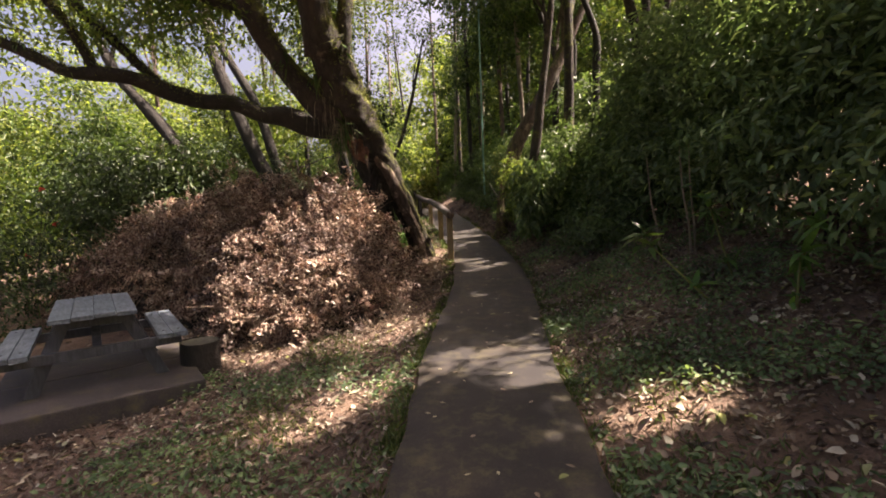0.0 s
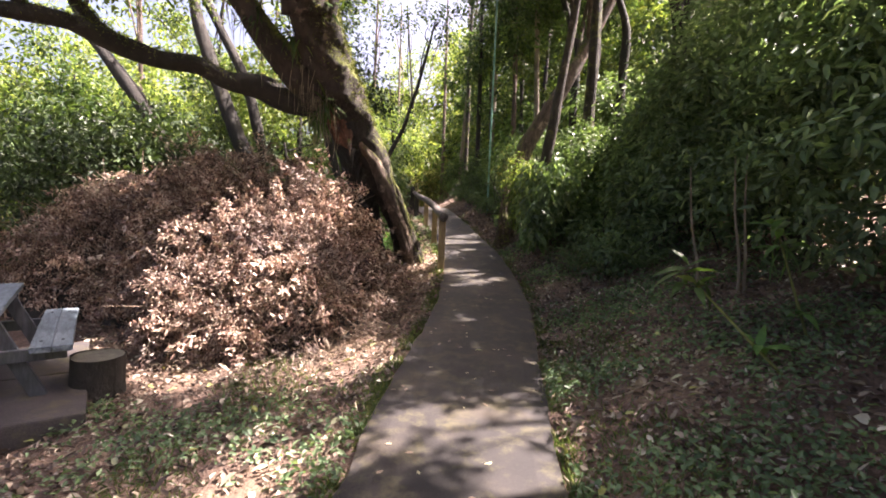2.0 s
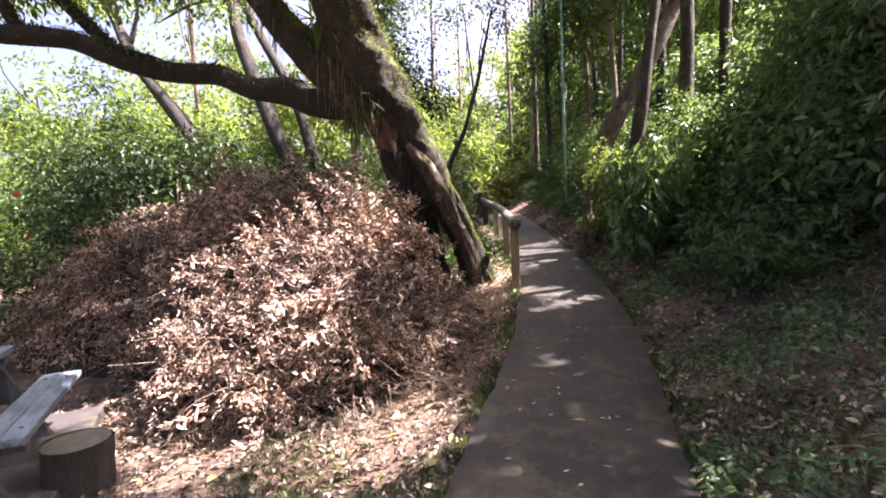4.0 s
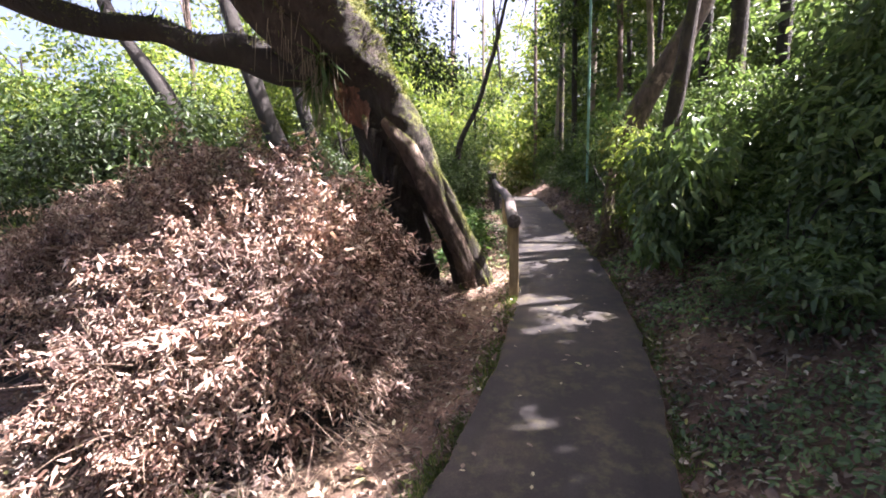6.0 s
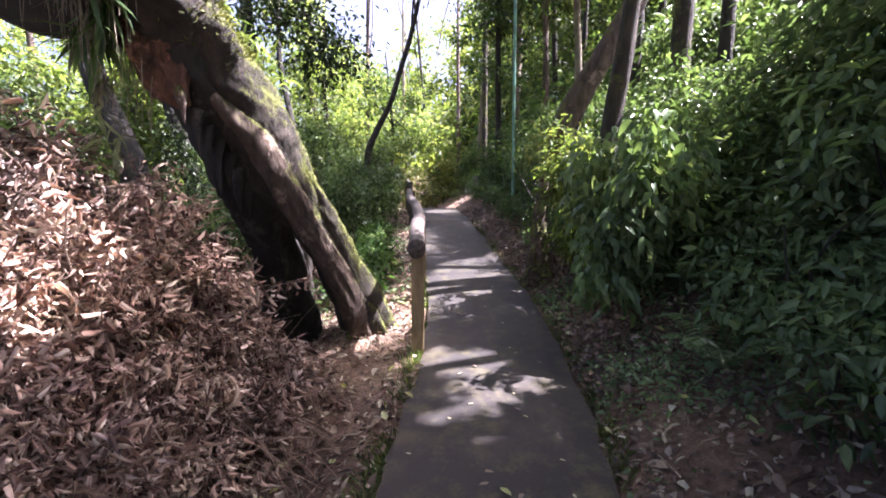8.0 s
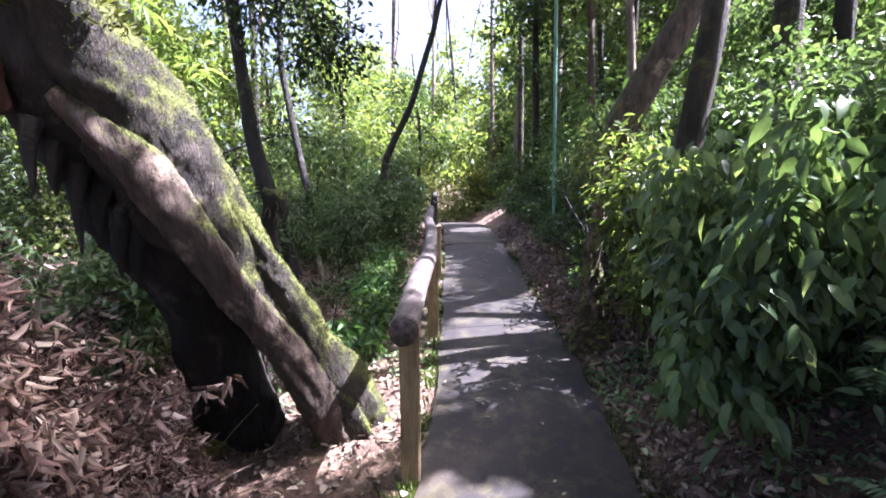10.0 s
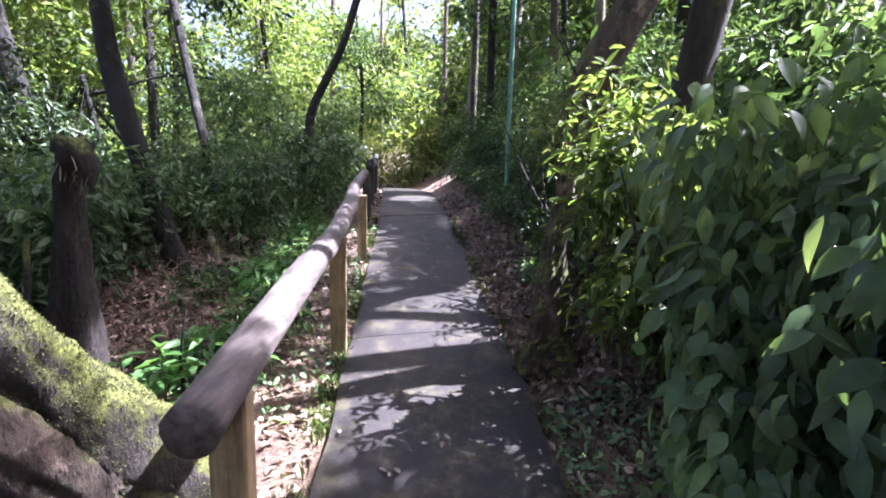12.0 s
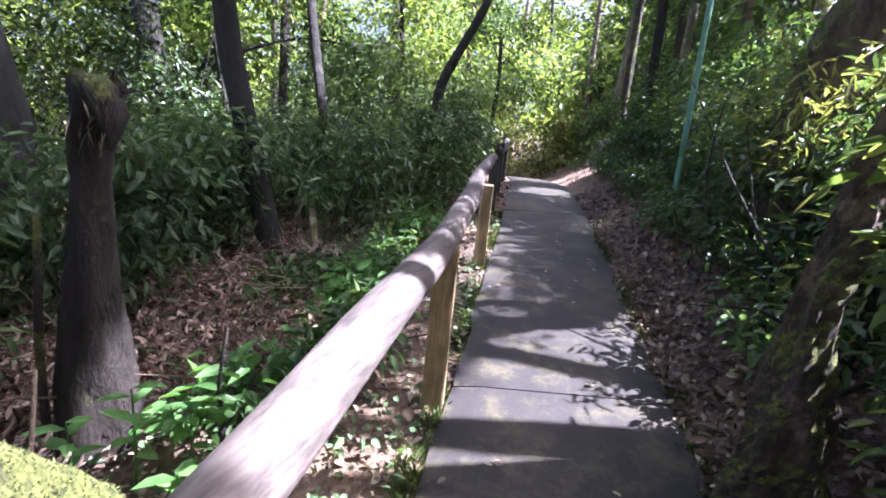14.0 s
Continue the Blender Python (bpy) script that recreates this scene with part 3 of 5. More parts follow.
def worn_plank(g, length, width, thick, at):
    """A plank with a slight bow, chipped ends and rounded edges."""
    bm = bmesh.new()
    bmesh.ops.create_cube(bm, size=1.0)
    bmesh.ops.scale(bm, vec=(length, width, thick), verts=bm.verts)
    bmesh.ops.subdivide_edges(bm, edges=[e for e in bm.edges if abs(e.verts[0].co.x - e.verts[1].co.x) > 0.5], cuts=9)
    bmesh.ops.bevel(bm, geom=[e for e in bm.edges if e.calc_face_angle(0) > 0.5], offset=0.009, segments=2, affect="EDGES", profile=0.6)
    bow, ph = g.normal(0, 0.003), g.uniform(0, 6)
    for v in bm.verts:
        v.co.z += bow * (v.co.x / length * 2) ** 2 + 0.0015 * math.sin(v.co.x * 9 + ph)
        v.co.y += 0.0015 * math.sin(v.co.x * 13 + ph)
        if abs(v.co.x) > length / 2 - 0.02:
            v.co.x += g.normal(0, 0.004)
    bmesh.ops.translate(bm, vec=at, verts=bm.verts)
    return bm


def build_log_seat(x, y, h, r, seed):
    z = float(land_z(x, y))
    b = thing("log_seat", (x, y, z), "short dark upright log used as a seat", "log seat")
    body = tube([(0, 0, -0.08), (0, 0, h * 0.5), (0.01, 0, h)], [r * 1.08, r, r * 0.97], 20, 0.06, seed, False, 0.06)
    part("bark", body, BARK_DARK, b, "", True)
    bm = bmesh.new()
    bmesh.ops.create_circle(bm, cap_ends=True, segments=20, radius=r * 0.98)
    bmesh.ops.translate(bm, vec=(0.01, 0, h - 0.004), verts=bm.verts)
    part("cut_top", bm, CUT_MAT, b, "worn sawn top")


build_table()
build_log_seat(-2.78, 5.18, 0.39, 0.21, 8)


# ---- trees ----
def hanging_roots(g, n, a, b, spread, length, parent, mat, name):
    """Thin roots and dead fronds that hang from a limb between a and b."""
    out = []
    a, b = np.array(a), np.array(b)
    for k in range(n):
        p = a + (b - a) * g.uniform() + g.normal(0, spread, 3) * np.array([1, 1, 0.4])
        ln = length * g.uniform(0.4, 1.1)
        q = p + np.array([g.normal(0, 0.03), g.normal(0, 0.03), -ln * 0.5])
        e = q + np.array([g.normal(0, 0.03), g.normal(0, 0.03), -ln * 0.5])
        out.append(tube([p, q, e], [0.0045, 0.0035, 0.002], 4, 0, k, False, ln / 3))
    return tagged(part(name, merge(*out), mat, parent), kind="stuff")


def strap_leaves(g, name, centres, n, length, width, mat, parent, up=0.3):
    """Tufts of long arching leaves, one part for each tuft."""
    for q in np.array(centres, float):
        c = np.tile(q, (n, 1))
        d = unit(g.normal(size=(n, 3)) + np.array([0, 0, up]))
        nm = unit(np.array([0, 0, 1.0]) + g.normal(size=(n, 3)) * 0.25)
        leaves(name, c + g.normal(0, 0.03, (n, 3)), d, nm, g.uniform(0.6, 1.2, n) * length, width, mat, parent, "", 0.1, 0.45, fine=True)


def moss_tufts(g, mesh, n, parent, size=1.0, above=-9.0):
    """A short fuzz of moss on the upper, sunward side of a limb."""
    v = np.array(mesh[0], float)
    f = np.array([q[:4] for q in mesh[1] if len(q) >= 4])
    f = f[g.integers(0, len(f), n)]
    u, w = g.uniform(size=(n, 1)), g.uniform(size=(n, 1))
    p = (v[f[:, 0]] * (1 - u) + v[f[:, 1]] * u) * (1 - w) + (v[f[:, 3]] * (1 - u) + v[f[:, 2]] * u) * w
    nm = unit(np.cross(v[f[:, 1]] - v[f[:, 0]], v[f[:, 3]] - v[f[:, 0]]))
    lift = nm @ np.array([0.45, 0.2, 0.7]) + 0.35 * np.sin(p[:, 2] * 5.3 + p[:, 0] * 13 + 2.5 * np.sin(p[:, 1] * 9)) * np.sin(p[:, 1] * 14 - p[:, 2] * 8) + g.normal(0, 0.3, n)
    p, nm = p[(lift > 0.26) & (p[:, 2] > above)], nm[(lift > 0.26) & (p[:, 2] > above)]
    n = len(p)
    return leaves("moss", p - nm * 0.002, unit(nm + g.normal(size=(n, 3)) * 0.7), g.normal(size=(n, 3)), g.uniform(0.006, 0.017, n) * size, g.uniform(0.003, 0.006, n) * size ** 0.6, MOSS_LEAF, parent, "yellow-green moss", 0.1, 0.2, True)


MOSS_LEAF = leaf_material("moss_tuft", [(0, (0.03, 0.04, 0.007)), (0.6, (0.1, 0.12, 0.018)), (1, (0.21, 0.22, 0.045))], 0.3, 0.8)


def build_old_tree():
    g = rng(11)
    t = thing("old_mossy_tree", (0, 0, 0), "old leaning mossy tree with forked hollow trunk and ferns", "tree")
    leg_a = [(-0.46, 9.86, 0.32), (-0.5, 9.68, 0.8), (-0.69, 9.33, 1.3), (-0.89, 9.03, 1.86), (-1.13, 8.74, 2.42), (-1.35, 8.38, 2.98), (-1.55, 7.95, 3.55), (-1.7, 7.5, 4.2)]
    rad_a = [0.25, 0.2, 0.19, 0.21, 0.26, 0.3, 0.32, 0.3]
    main = tube(leg_a, rad_a, 56, 0.14, 1, step=0.03, freq=3.0, knobs=0.07)
    part("trunk", main, BARK_MOSS, t, "leaning mossy main trunk", True)
    ribs = [([(-0.46, 9.62, 0.45), (-0.52, 9.36, 0.88), (-0.6, 9.14, 1.22), (-0.78, 8.87, 1.7), (-0.98, 8.63, 2.2), (-1.16, 8.44, 2.46)], [0.1, 0.095, 0.09, 0.105, 0.1, 0.05]),
            ([(-0.36, 9.66, 0.5), (-0.5, 9.4, 1.12), (-0.68, 9.16, 1.62), (-0.88, 8.86, 2.2)], [0.11, 0.1, 0.1, 0.05]),
            ([(-0.47, 9.58, 0.98), (-0.76, 9.16, 1.66), (-1.02, 8.8, 2.32), (-1.24, 8.46, 2.88), (-1.42, 8.0, 3.46)], [0.05, 0.08, 0.09, 0.1, 0.08])]
    tops = []
    for k, (pts, r) in enumerate(ribs):
        q = tube(pts, r, 28, 0.2, 2 + k, step=0.03, knobs=0.16)
        tops.append(q)
        part("root_rib", q, [BARK_BROWN, BARK_MOSS, BARK_MOSS][k], t, ["bare brown fused root", "mossy fused root", "mossy upper ridge"][k], True)
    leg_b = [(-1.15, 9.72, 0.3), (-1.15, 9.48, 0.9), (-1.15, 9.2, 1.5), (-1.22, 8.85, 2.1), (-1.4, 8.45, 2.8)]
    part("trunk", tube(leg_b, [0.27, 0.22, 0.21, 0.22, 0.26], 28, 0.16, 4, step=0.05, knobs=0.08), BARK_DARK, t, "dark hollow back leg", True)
    part("torn_wood", tube([(-1.66, 8.25, 3.12), (-1.56, 8.28, 2.95), (-1.44, 8.28, 2.68), (-1.34, 8.3, 2.46), (-1.28, 8.34, 2.36)], [0.06, 0.13, 0.15, 0.11, 0.03], 30, 0.2, 6, step=0.025, knobs=0.28), BARK_RED, t, "torn reddish rotten wood", True)
    part("torn_flap", tube([(-1.34, 8.27, 2.5), (-1.28, 8.27, 2.43), (-1.265, 8.27, 2.34), (-1.26, 8.27, 2.24)], [0.03, 0.038, 0.018, 0.003], 14, 0.15, 7, step=0.02, knobs=0.15), BARK_BROWN, t, "pale torn splinter", True)
    for k in range(6):
        y, z = 8.42 + 0.07 * k, 2.35 - 0.09 * k
        x = -1.24 + 0.03 * k
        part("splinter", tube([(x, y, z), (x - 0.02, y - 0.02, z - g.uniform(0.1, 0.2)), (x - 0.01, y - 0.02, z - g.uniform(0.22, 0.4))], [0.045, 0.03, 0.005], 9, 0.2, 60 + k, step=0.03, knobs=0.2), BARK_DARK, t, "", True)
    for k, (a, r) in enumerate([([(-0.46, 9.8, 0.55), (-0.22, 9.85, 0.46), (-0.02, 9.8, 0.38)], 0.08), ([(-0.5, 9.7, 0.5), (-0.56, 9.4, 0.36), (-0.68, 9.15, 0.24)], 0.09), ([(-1.15, 9.6, 0.5), (-1.25, 9.3, 0.34), (-1.25, 9.0, 0.2)], 0.1)]):
        part("root", tube(a, [r * 1.4, r, r * 0.4], 10, 0.12, 30 + k), BARK_MOSS, t, "", True)
    limbs = {
        "right_leader": ([(-1.62, 7.9, 3.5), (-1.5, 7.7, 3.95), (-1.38, 7.55, 4.5), (-1.2, 7.5, 5.6), (-0.9, 7.6, 7.2)], [0.18, 0.15, 0.13, 0.12, 0.07]),
        "top_leader": ([(-1.72, 7.6, 4.0), (-1.8, 7.3, 4.8), (-1.9, 7.1, 6.0), (-1.6, 7.2, 8.0)], [0.3, 0.24, 0.2, 0.1]),
        "left_leader": ([(-1.62, 8.15, 3.05), (-2.05, 7.9, 3.4), (-2.35, 7.6, 3.8), (-2.7, 7.3, 4.5), (-3.3, 7.0, 6.0), (-3.8, 6.8, 7.5)], [0.24, 0.21, 0.19, 0.18, 0.13, 0.06]),
        "low_limb": ([(-1.7, 8.35, 2.95), (-2.15, 8.25, 2.98), (-2.5, 8.2, 3.16), (-3.0, 8.1, 3.2), (-3.42, 8.0, 3.42), (-3.85, 7.75, 3.4), (-4.2, 7.45, 3.5), (-4.55, 7.1, 3.66), (-4.88, 6.8, 3.64), (-5.1, 6.6, 3.6), (-5.5, 6.3, 3.85), (-6.4, 5.9, 4.3)], [0.19, 0.16, 0.17, 0.14, 0.14, 0.115, 0.12, 0.1, 0.11, 0.08, 0.07, 0.04]),
        "fork": ([(-4.2, 7.45, 3.5), (-4.7, 7.2, 4.1), (-5.3, 7.0, 4.8), (-6.2, 6.8, 6.0)], [0.08, 0.065, 0.05, 0.02]),
        "upper_branch": ([(-2.7, 7.3, 4.5), (-3.6, 6.8, 4.8), (-4.8, 6.2, 5.0)], [0.08, 0.06, 0.03]),
        "low_branch": ([(-4.88, 6.8, 3.7), (-4.95, 6.5, 4.2), (-5.4, 6.2, 4.9)], [0.07, 0.05, 0.03]),
    }
    for k, (nm, (pts, r)) in enumerate(limbs.items()):
        part("limb", tube(pts, r, 14, 0.12, 50 + k, step=0.1), BARK_MOSS if k < 3 else BARK_DARK, t, "", True)
    moss_tufts(g, main, 60000, t)
    moss_tufts(g, tops[1], 26000, t)
    moss_tufts(g, tops[2], 60000, t, 1.5)
    moss_tufts(g, tops[0], 5000, t)
    moss_tufts(g, main, 16000, t, 4.5, 2.7)
    for k, (pts, r) in enumerate(limbs.values()):
        moss_tufts(g, tube(pts, r, 14, 0.12, 50 + k, step=0.1), 5000, t, 4.0)
    hanging_roots(g, 70, (-1.55, 8.05, 3.1), (-1.85, 7.9, 3.4), 0.12, 0.6, t, ROOT, "hanging_root")
    hanging_roots(g, 40, (-1.5, 8.3, 2.6), (-1.7, 8.2, 2.9), 0.12, 0.45, t, ROOT, "hanging_root")
    hanging_roots(g, 30, (-2.2, 7.8, 3.6), (-2.8, 7.4, 4.4), 0.1, 0.6, t, ROOT, "hanging_root")
    strap_leaves(g, "epiphyte", [(-1.55, 7.95, 2.95), (-1.68, 8.05, 2.75), (-1.6, 8.1, 2.9), (-1.85, 7.6, 3.7), (-2.35, 7.5, 3.95), (-1.5, 7.6, 4.1)], 26, 0.36, 0.035, LEAF_MID, t, -0.3)
    lim = np.array(limbs["low_limb"][0])[1:]
    strap_leaves(g, "epiphyte", lim + np.array([0, 0, 0.08]), 16, 0.2, 0.022, LEAF_DARK, t, 0.1)
    strap_leaves(g, "epiphyte", np.array(limbs["left_leader"][0])[1:5], 24, 0.26, 0.025, LEAF_LIGHT, t, 0.1)
    strap_leaves(g, "dead_frond", [(-1.7, 7.95, 3.05), (-1.62, 8.1, 2.85), (-1.78, 7.75, 3.5), (-1.72, 8.2, 2.55)], 26, 0.26, 0.01, ROOT, t, -1.6)
    strap_leaves(g, "pale_frond", [(-1.57, 8.06, 2.95), (-1.66, 8.08, 2.98), (-1.78, 8.1, 2.75), (-1.74, 8.16, 2.5), (-1.8, 8.2, 2.3), (-1.7, 8.2, 2.12)], 11, 0.2, 0.032, LEAF_FROND, t, -0.9)
    strap_leaves(g, "fern_tuft", [(-0.98, 8.86, 2.8), (-1.04, 8.76, 2.88), (-0.9, 8.95, 2.66), (-1.26, 8.45, 3.26), (-1.14, 8.6, 3.06)], 24, 0.13, 0.02, LEAF_LIGHT, t, 0.3)
    blobs = [((-4.5, 6.6, 5.2), (2.6, 2.2, 1.1)), ((-2.6, 7.0, 7.6), (2.4, 2.4, 1.6)), ((-0.8, 7.6, 8.2), (2.0, 2.2, 1.6)), ((-6.3, 6.2, 4.6), (1.4, 1.4, 0.9)), ((-4.6, 6.9, 4.5), (1.5, 1.0, 0.5)), ((-3.6, 7.4, 5.0), (1.3, 1.0, 0.6)), ((-3.4, 8.6, 6.0), (2.0, 1.8, 1.3))]
    c = blob_centres(g, blobs, 760, 0.3)
    # blobs added above the view to shade the table, heap and hollow
    shade = [((-0.9, 6.2, 5.8), (1.6, 1.4, 0.8)), ((0.4, 6.4, 7.6), (1.6, 1.4, 0.8)), ((-1.6, 5.2, 5.2), (1.3, 1.1, 0.6)), ((-0.5, 9.3, 6.4), (1.7, 1.5, 0.8)), ((0.8, 9.4, 8.2), (1.6, 1.5, 0.8)), ((-2.2, 8.8, 5.6), (1.4, 1.2, 0.7)), ((0.6, 4.6, 7.2), (1.5, 1.3, 0.8))]
    c = np.concatenate([c, blob_centres(g, shade, 620, 0.1)])
    # sprays added sunward of the left bushes to dapple them with shade
    n = 330
    tx, ty, h = g.uniform(-9, -4.5, n), g.uniform(6, 15, n), g.uniform(5.0, 8.0, n)
    c = np.concatenate([c, np.stack([tx + h * SUN.x / SUN.z, ty + h * SUN.y / SUN.z, land_z(tx, ty) + h], 1)])
    c = c[sun_open(c, 0.15)]
    p, ax, nm = clump_leaves(g, c, 0.42, 42)
    k = sun_open(p)
    leaves("crown", p[k], ax[k], nm[k], g.uniform(0.07, 0.13, k.sum()), g.uniform(0.035, 0.055, k.sum()), LEAF_LIGHT, t, "sunlit leaf crown with added shade sprays", simple=True)


build_old_tree()


def build_tree(line, radii, label, seed, mat=BARK_DARK, crown=None, per=36, count=90, leaf=0.11, leaf_mat=LEAF_MID, branches=3, group="forest trees", extra=None, carve=True):
    """A slim forest tree: tapered trunk along line, limbs, and a crown of leaf sprays."""
    g = rng(seed)
    line = [np.array(q, float) for q in line]
    base = line[0].copy()
    base[2] = float(land_z(base[0], base[1]))
    line[0] = base - np.array([0, 0, 0.12])
    t = thing("tree", (0, 0, 0), label, "tree", group)
    part("trunk", tube(line, radii, 12, 0.09, seed, step=0.14), mat, t, "", True)
    if crown:
        cs = [np.array(b[0], float) for b in crown]
        for k in range(branches):
            s = line[-2] + (line[-1] - line[-2]) * g.uniform(0, 0.9)
            e = cs[k % len(cs)] + g.normal(0, 0.4, 3)
            mid = (s + e) / 2 + g.normal(0, 0.2, 3)
            part("limb", tube([s, mid, e], [radii[-1] * 0.9, radii[-1] * 0.6, 0.012], 7, 0.1, seed + k, step=0.25), mat, t, "", True)
        c = blob_centres(g, crown, count, 0.25)
        if extra is not None and len(extra):
            c = np.concatenate([c, extra])
        if carve:
            c = c[sun_open(c, 0.15)]
        if len(c):
            p, ax, nm = clump_leaves(g, c, g.uniform(0.3, 0.6, len(c)), per)
            k = sun_open(p) if carve else np.ones(len(p), bool)
            leaves("crown", p[k], ax[k], nm[k], g.uniform(0.65, 1.25, k.sum()) * leaf, g.uniform(0.65, 1.25, k.sum()) * leaf * 0.45, leaf_mat, t, simple=True)
    return t


def build_trees():
    # slim leaning trunks behind the brush pile and the old tree
    build_tree([(-3.75, 11.6, 0), (-4.25, 11.6, 2.3), (-4.8, 11.7, 3.5), (-5.55, 11.9, 5.4), (-6.2, 12.2, 8.5)], [0.2, 0.175, 0.155, 0.13, 0.07], "slim dark leaning tree behind the brush pile", 101, crown=[((-6.2, 12, 7.6), (2.4, 2.4, 1.8)), ((-7.2, 11, 6.0), (1.6, 1.6, 1.2))], count=120)
    build_tree([(-4.9, 11.3, 0), (-5.7, 11.4, 2.2), (-6.7, 11.5, 3.7), (-7.8, 11.6, 5.0), (-9, 11.8, 7.5)], [0.18, 0.155, 0.145, 0.12, 0.07], "dark slanting tree trunk behind the brush pile", 102, crown=[((-8.4, 11.2, 7.0), (2.2, 2.2, 1.6))])
    build_tree([(-4.3, 13.5, 0), (-4.7, 13.5, 2.7), (-5.2, 13.5, 4.6), (-6.3, 13.6, 6.6), (-7, 13.8, 9)], [0.155, 0.14, 0.12, 0.11, 0.06], "slim dark tree trunk leaning over the hollow", 103, crown=[((-6.4, 13.8, 8.2), (2.2, 2.2, 1.7))])
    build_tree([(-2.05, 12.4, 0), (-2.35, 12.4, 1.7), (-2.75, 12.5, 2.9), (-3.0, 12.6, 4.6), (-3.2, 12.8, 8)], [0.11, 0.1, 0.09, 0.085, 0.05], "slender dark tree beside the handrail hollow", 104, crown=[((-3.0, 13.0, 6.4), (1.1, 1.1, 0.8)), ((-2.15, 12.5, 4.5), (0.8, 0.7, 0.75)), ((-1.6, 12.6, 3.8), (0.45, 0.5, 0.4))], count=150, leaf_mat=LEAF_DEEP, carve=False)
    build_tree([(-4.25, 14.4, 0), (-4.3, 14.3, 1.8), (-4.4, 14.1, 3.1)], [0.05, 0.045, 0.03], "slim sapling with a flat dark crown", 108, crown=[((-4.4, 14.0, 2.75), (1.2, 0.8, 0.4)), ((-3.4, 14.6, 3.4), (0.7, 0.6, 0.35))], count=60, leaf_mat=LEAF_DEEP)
    build_tree([(-2.4, 13.9, 0), (-2.8, 14, 2.6), (-3.2, 14.2, 4.2), (-3.3, 14.4, 7)], [0.06, 0.055, 0.05, 0.03], "thin forked sapling in the hollow", 105, crown=[((-3.2, 14.4, 6), (1.6, 1.6, 1.5))], count=50)
    build_tree([(-1.9, 15.4, 0), (-1.9, 15.5, 2.8), (-1.4, 15.6, 3.8), (-1.0, 15.8, 5.2), (-0.6, 16, 7)], [0.075, 0.065, 0.06, 0.05, 0.03], "thin dark crooked tree arching towards the path", 106, crown=[((-0.7, 16, 7), (1.9, 1.9, 1.3))], count=60)
    build_tree([(-4.4, 15.5, 0), (-4.5, 15.6, 3), (-4.6, 15.8, 8)], [0.08, 0.07, 0.05], "thin upright forest tree", 107, crown=[((-4.6, 15.8, 7.5), (2.2, 2.2, 2))])
    # leafy young trees that close the view beyond the brush pile
    for k, (x, y, h) in enumerate([(-6.6, 14.6, 4.6), (-8.6, 12.2, 4.0), (-10.3, 9.6, 3.8), (-5.0, 16.8, 4.8), (-3.6, 17.6, 4.4), (-11.5, 12.5, 5.0), (-8.0, 17.5, 5.2), (-2.7, 21.5, 5.2), (-4.6, 19.5, 5.5), (-9.4, 7.0, 3.4)]):
        z = float(land_z(x, y))
        build_tree([(x, y, 0), (x + 0.15, y, z + h * 0.5), (x - 0.1, y + 0.1, z + h)], [0.06, 0.05, 0.02], "leafy young tree with a sunlit spreading crown", 200 + k, BARK_DARK,
                   [((x, y, z + h * 0.8), (1.5, 1.4, 0.9)), ((x + 0.5, y + 0.2, z + h * 0.45), (1.3, 1.2, 0.8)), ((x - 0.7, y - 0.2, z + h * 1.15), (1.2, 1.1, 0.8))], per=44, count=130, leaf=0.13, leaf_mat=[LEAF_LIGHT, LEAF_MID][k % 2], branches=5, group="young trees", carve=k != 4)
    # right bank
    build_tree([(1.75, 13.2, 0), (1.82, 13.1, 2.9), (2.2, 13.0, 3.6), (2.85, 13.0, 4.7), (4.0, 13.2, 7)], [0.26, 0.2, 0.18, 0.16, 0.08], "thick brown leaning trunk on the bank", 111, BARK_BROWN, [((3.6, 12.6, 7.4), (2.6, 2.4, 1.6))], branches=4)
    build_tree([(1.95, 11.4, 0), (2.12, 11.35, 2.5), (2.24, 11.3, 3.4), (2.5, 11.3, 5.2), (2.7, 11.2, 7.2)], [0.15, 0.12, 0.1, 0.08, 0.05], "dark lichen-spotted leaning tree on the bank", 112, BARK_LICHEN, [((2.2, 10.4, 7.2), (2.0, 2.0, 1.3))])
    build_tree([(3.0, 11.8, 0), (3.05, 11.8, 3), (3.1, 11.8, 5.5), (3.1, 11.9, 9)], [0.14, 0.12, 0.11, 0.07], "straight mossy trunk on the bank", 113, BARK_MOSS, [((3.2, 11.9, 8.0), (2.4, 2.4, 1.8))])
    for k, (x, y) in enumerate([(0.9, 18.5), (1.4, 19.5), (0.5, 20.5), (2.1, 18.0), (2.6, 20), (0.2, 23), (1.6, 23), (-0.6, 25), (3.4, 21), (2.7, 16.6), (-4.8, 20), (-3.6, 22), (-5.8, 24), (-3.0, 26), (-6.5, 18), (-7.5, 21), (-2.2, 29), (0.6, 29), (4.5, 24), (-9, 15), (-8.5, 18)]):
        g = rng(300 + k)
        z = float(land_z(x, y))
        lean = g.normal(0, 0.35, 2)
        h = g.uniform(8, 11)
        build_tree([(x, y, 0), (x + lean[0] * 0.4, y + lean[1] * 0.3, z + h * 0.45), (x + lean[0], y + lean[1], z + h)], [0.085, 0.07, 0.035], "tall thin straight forest tree", 300 + k,
                   [BARK_DARK, BARK_PALE, BARK_MOSS, BARK_BROWN][k % 4], [((x + lean[0], y + lean[1], z + h - 1.2), (1.9, 1.9, 2.2)), ((x, y, z + h * 0.5), (1.5, 1.5, 2.0))], per=55, count=95, leaf=0.17, leaf_mat=[LEAF_MID, LEAF_LIGHT, LEAF_MID][k % 3], group="far forest trees")
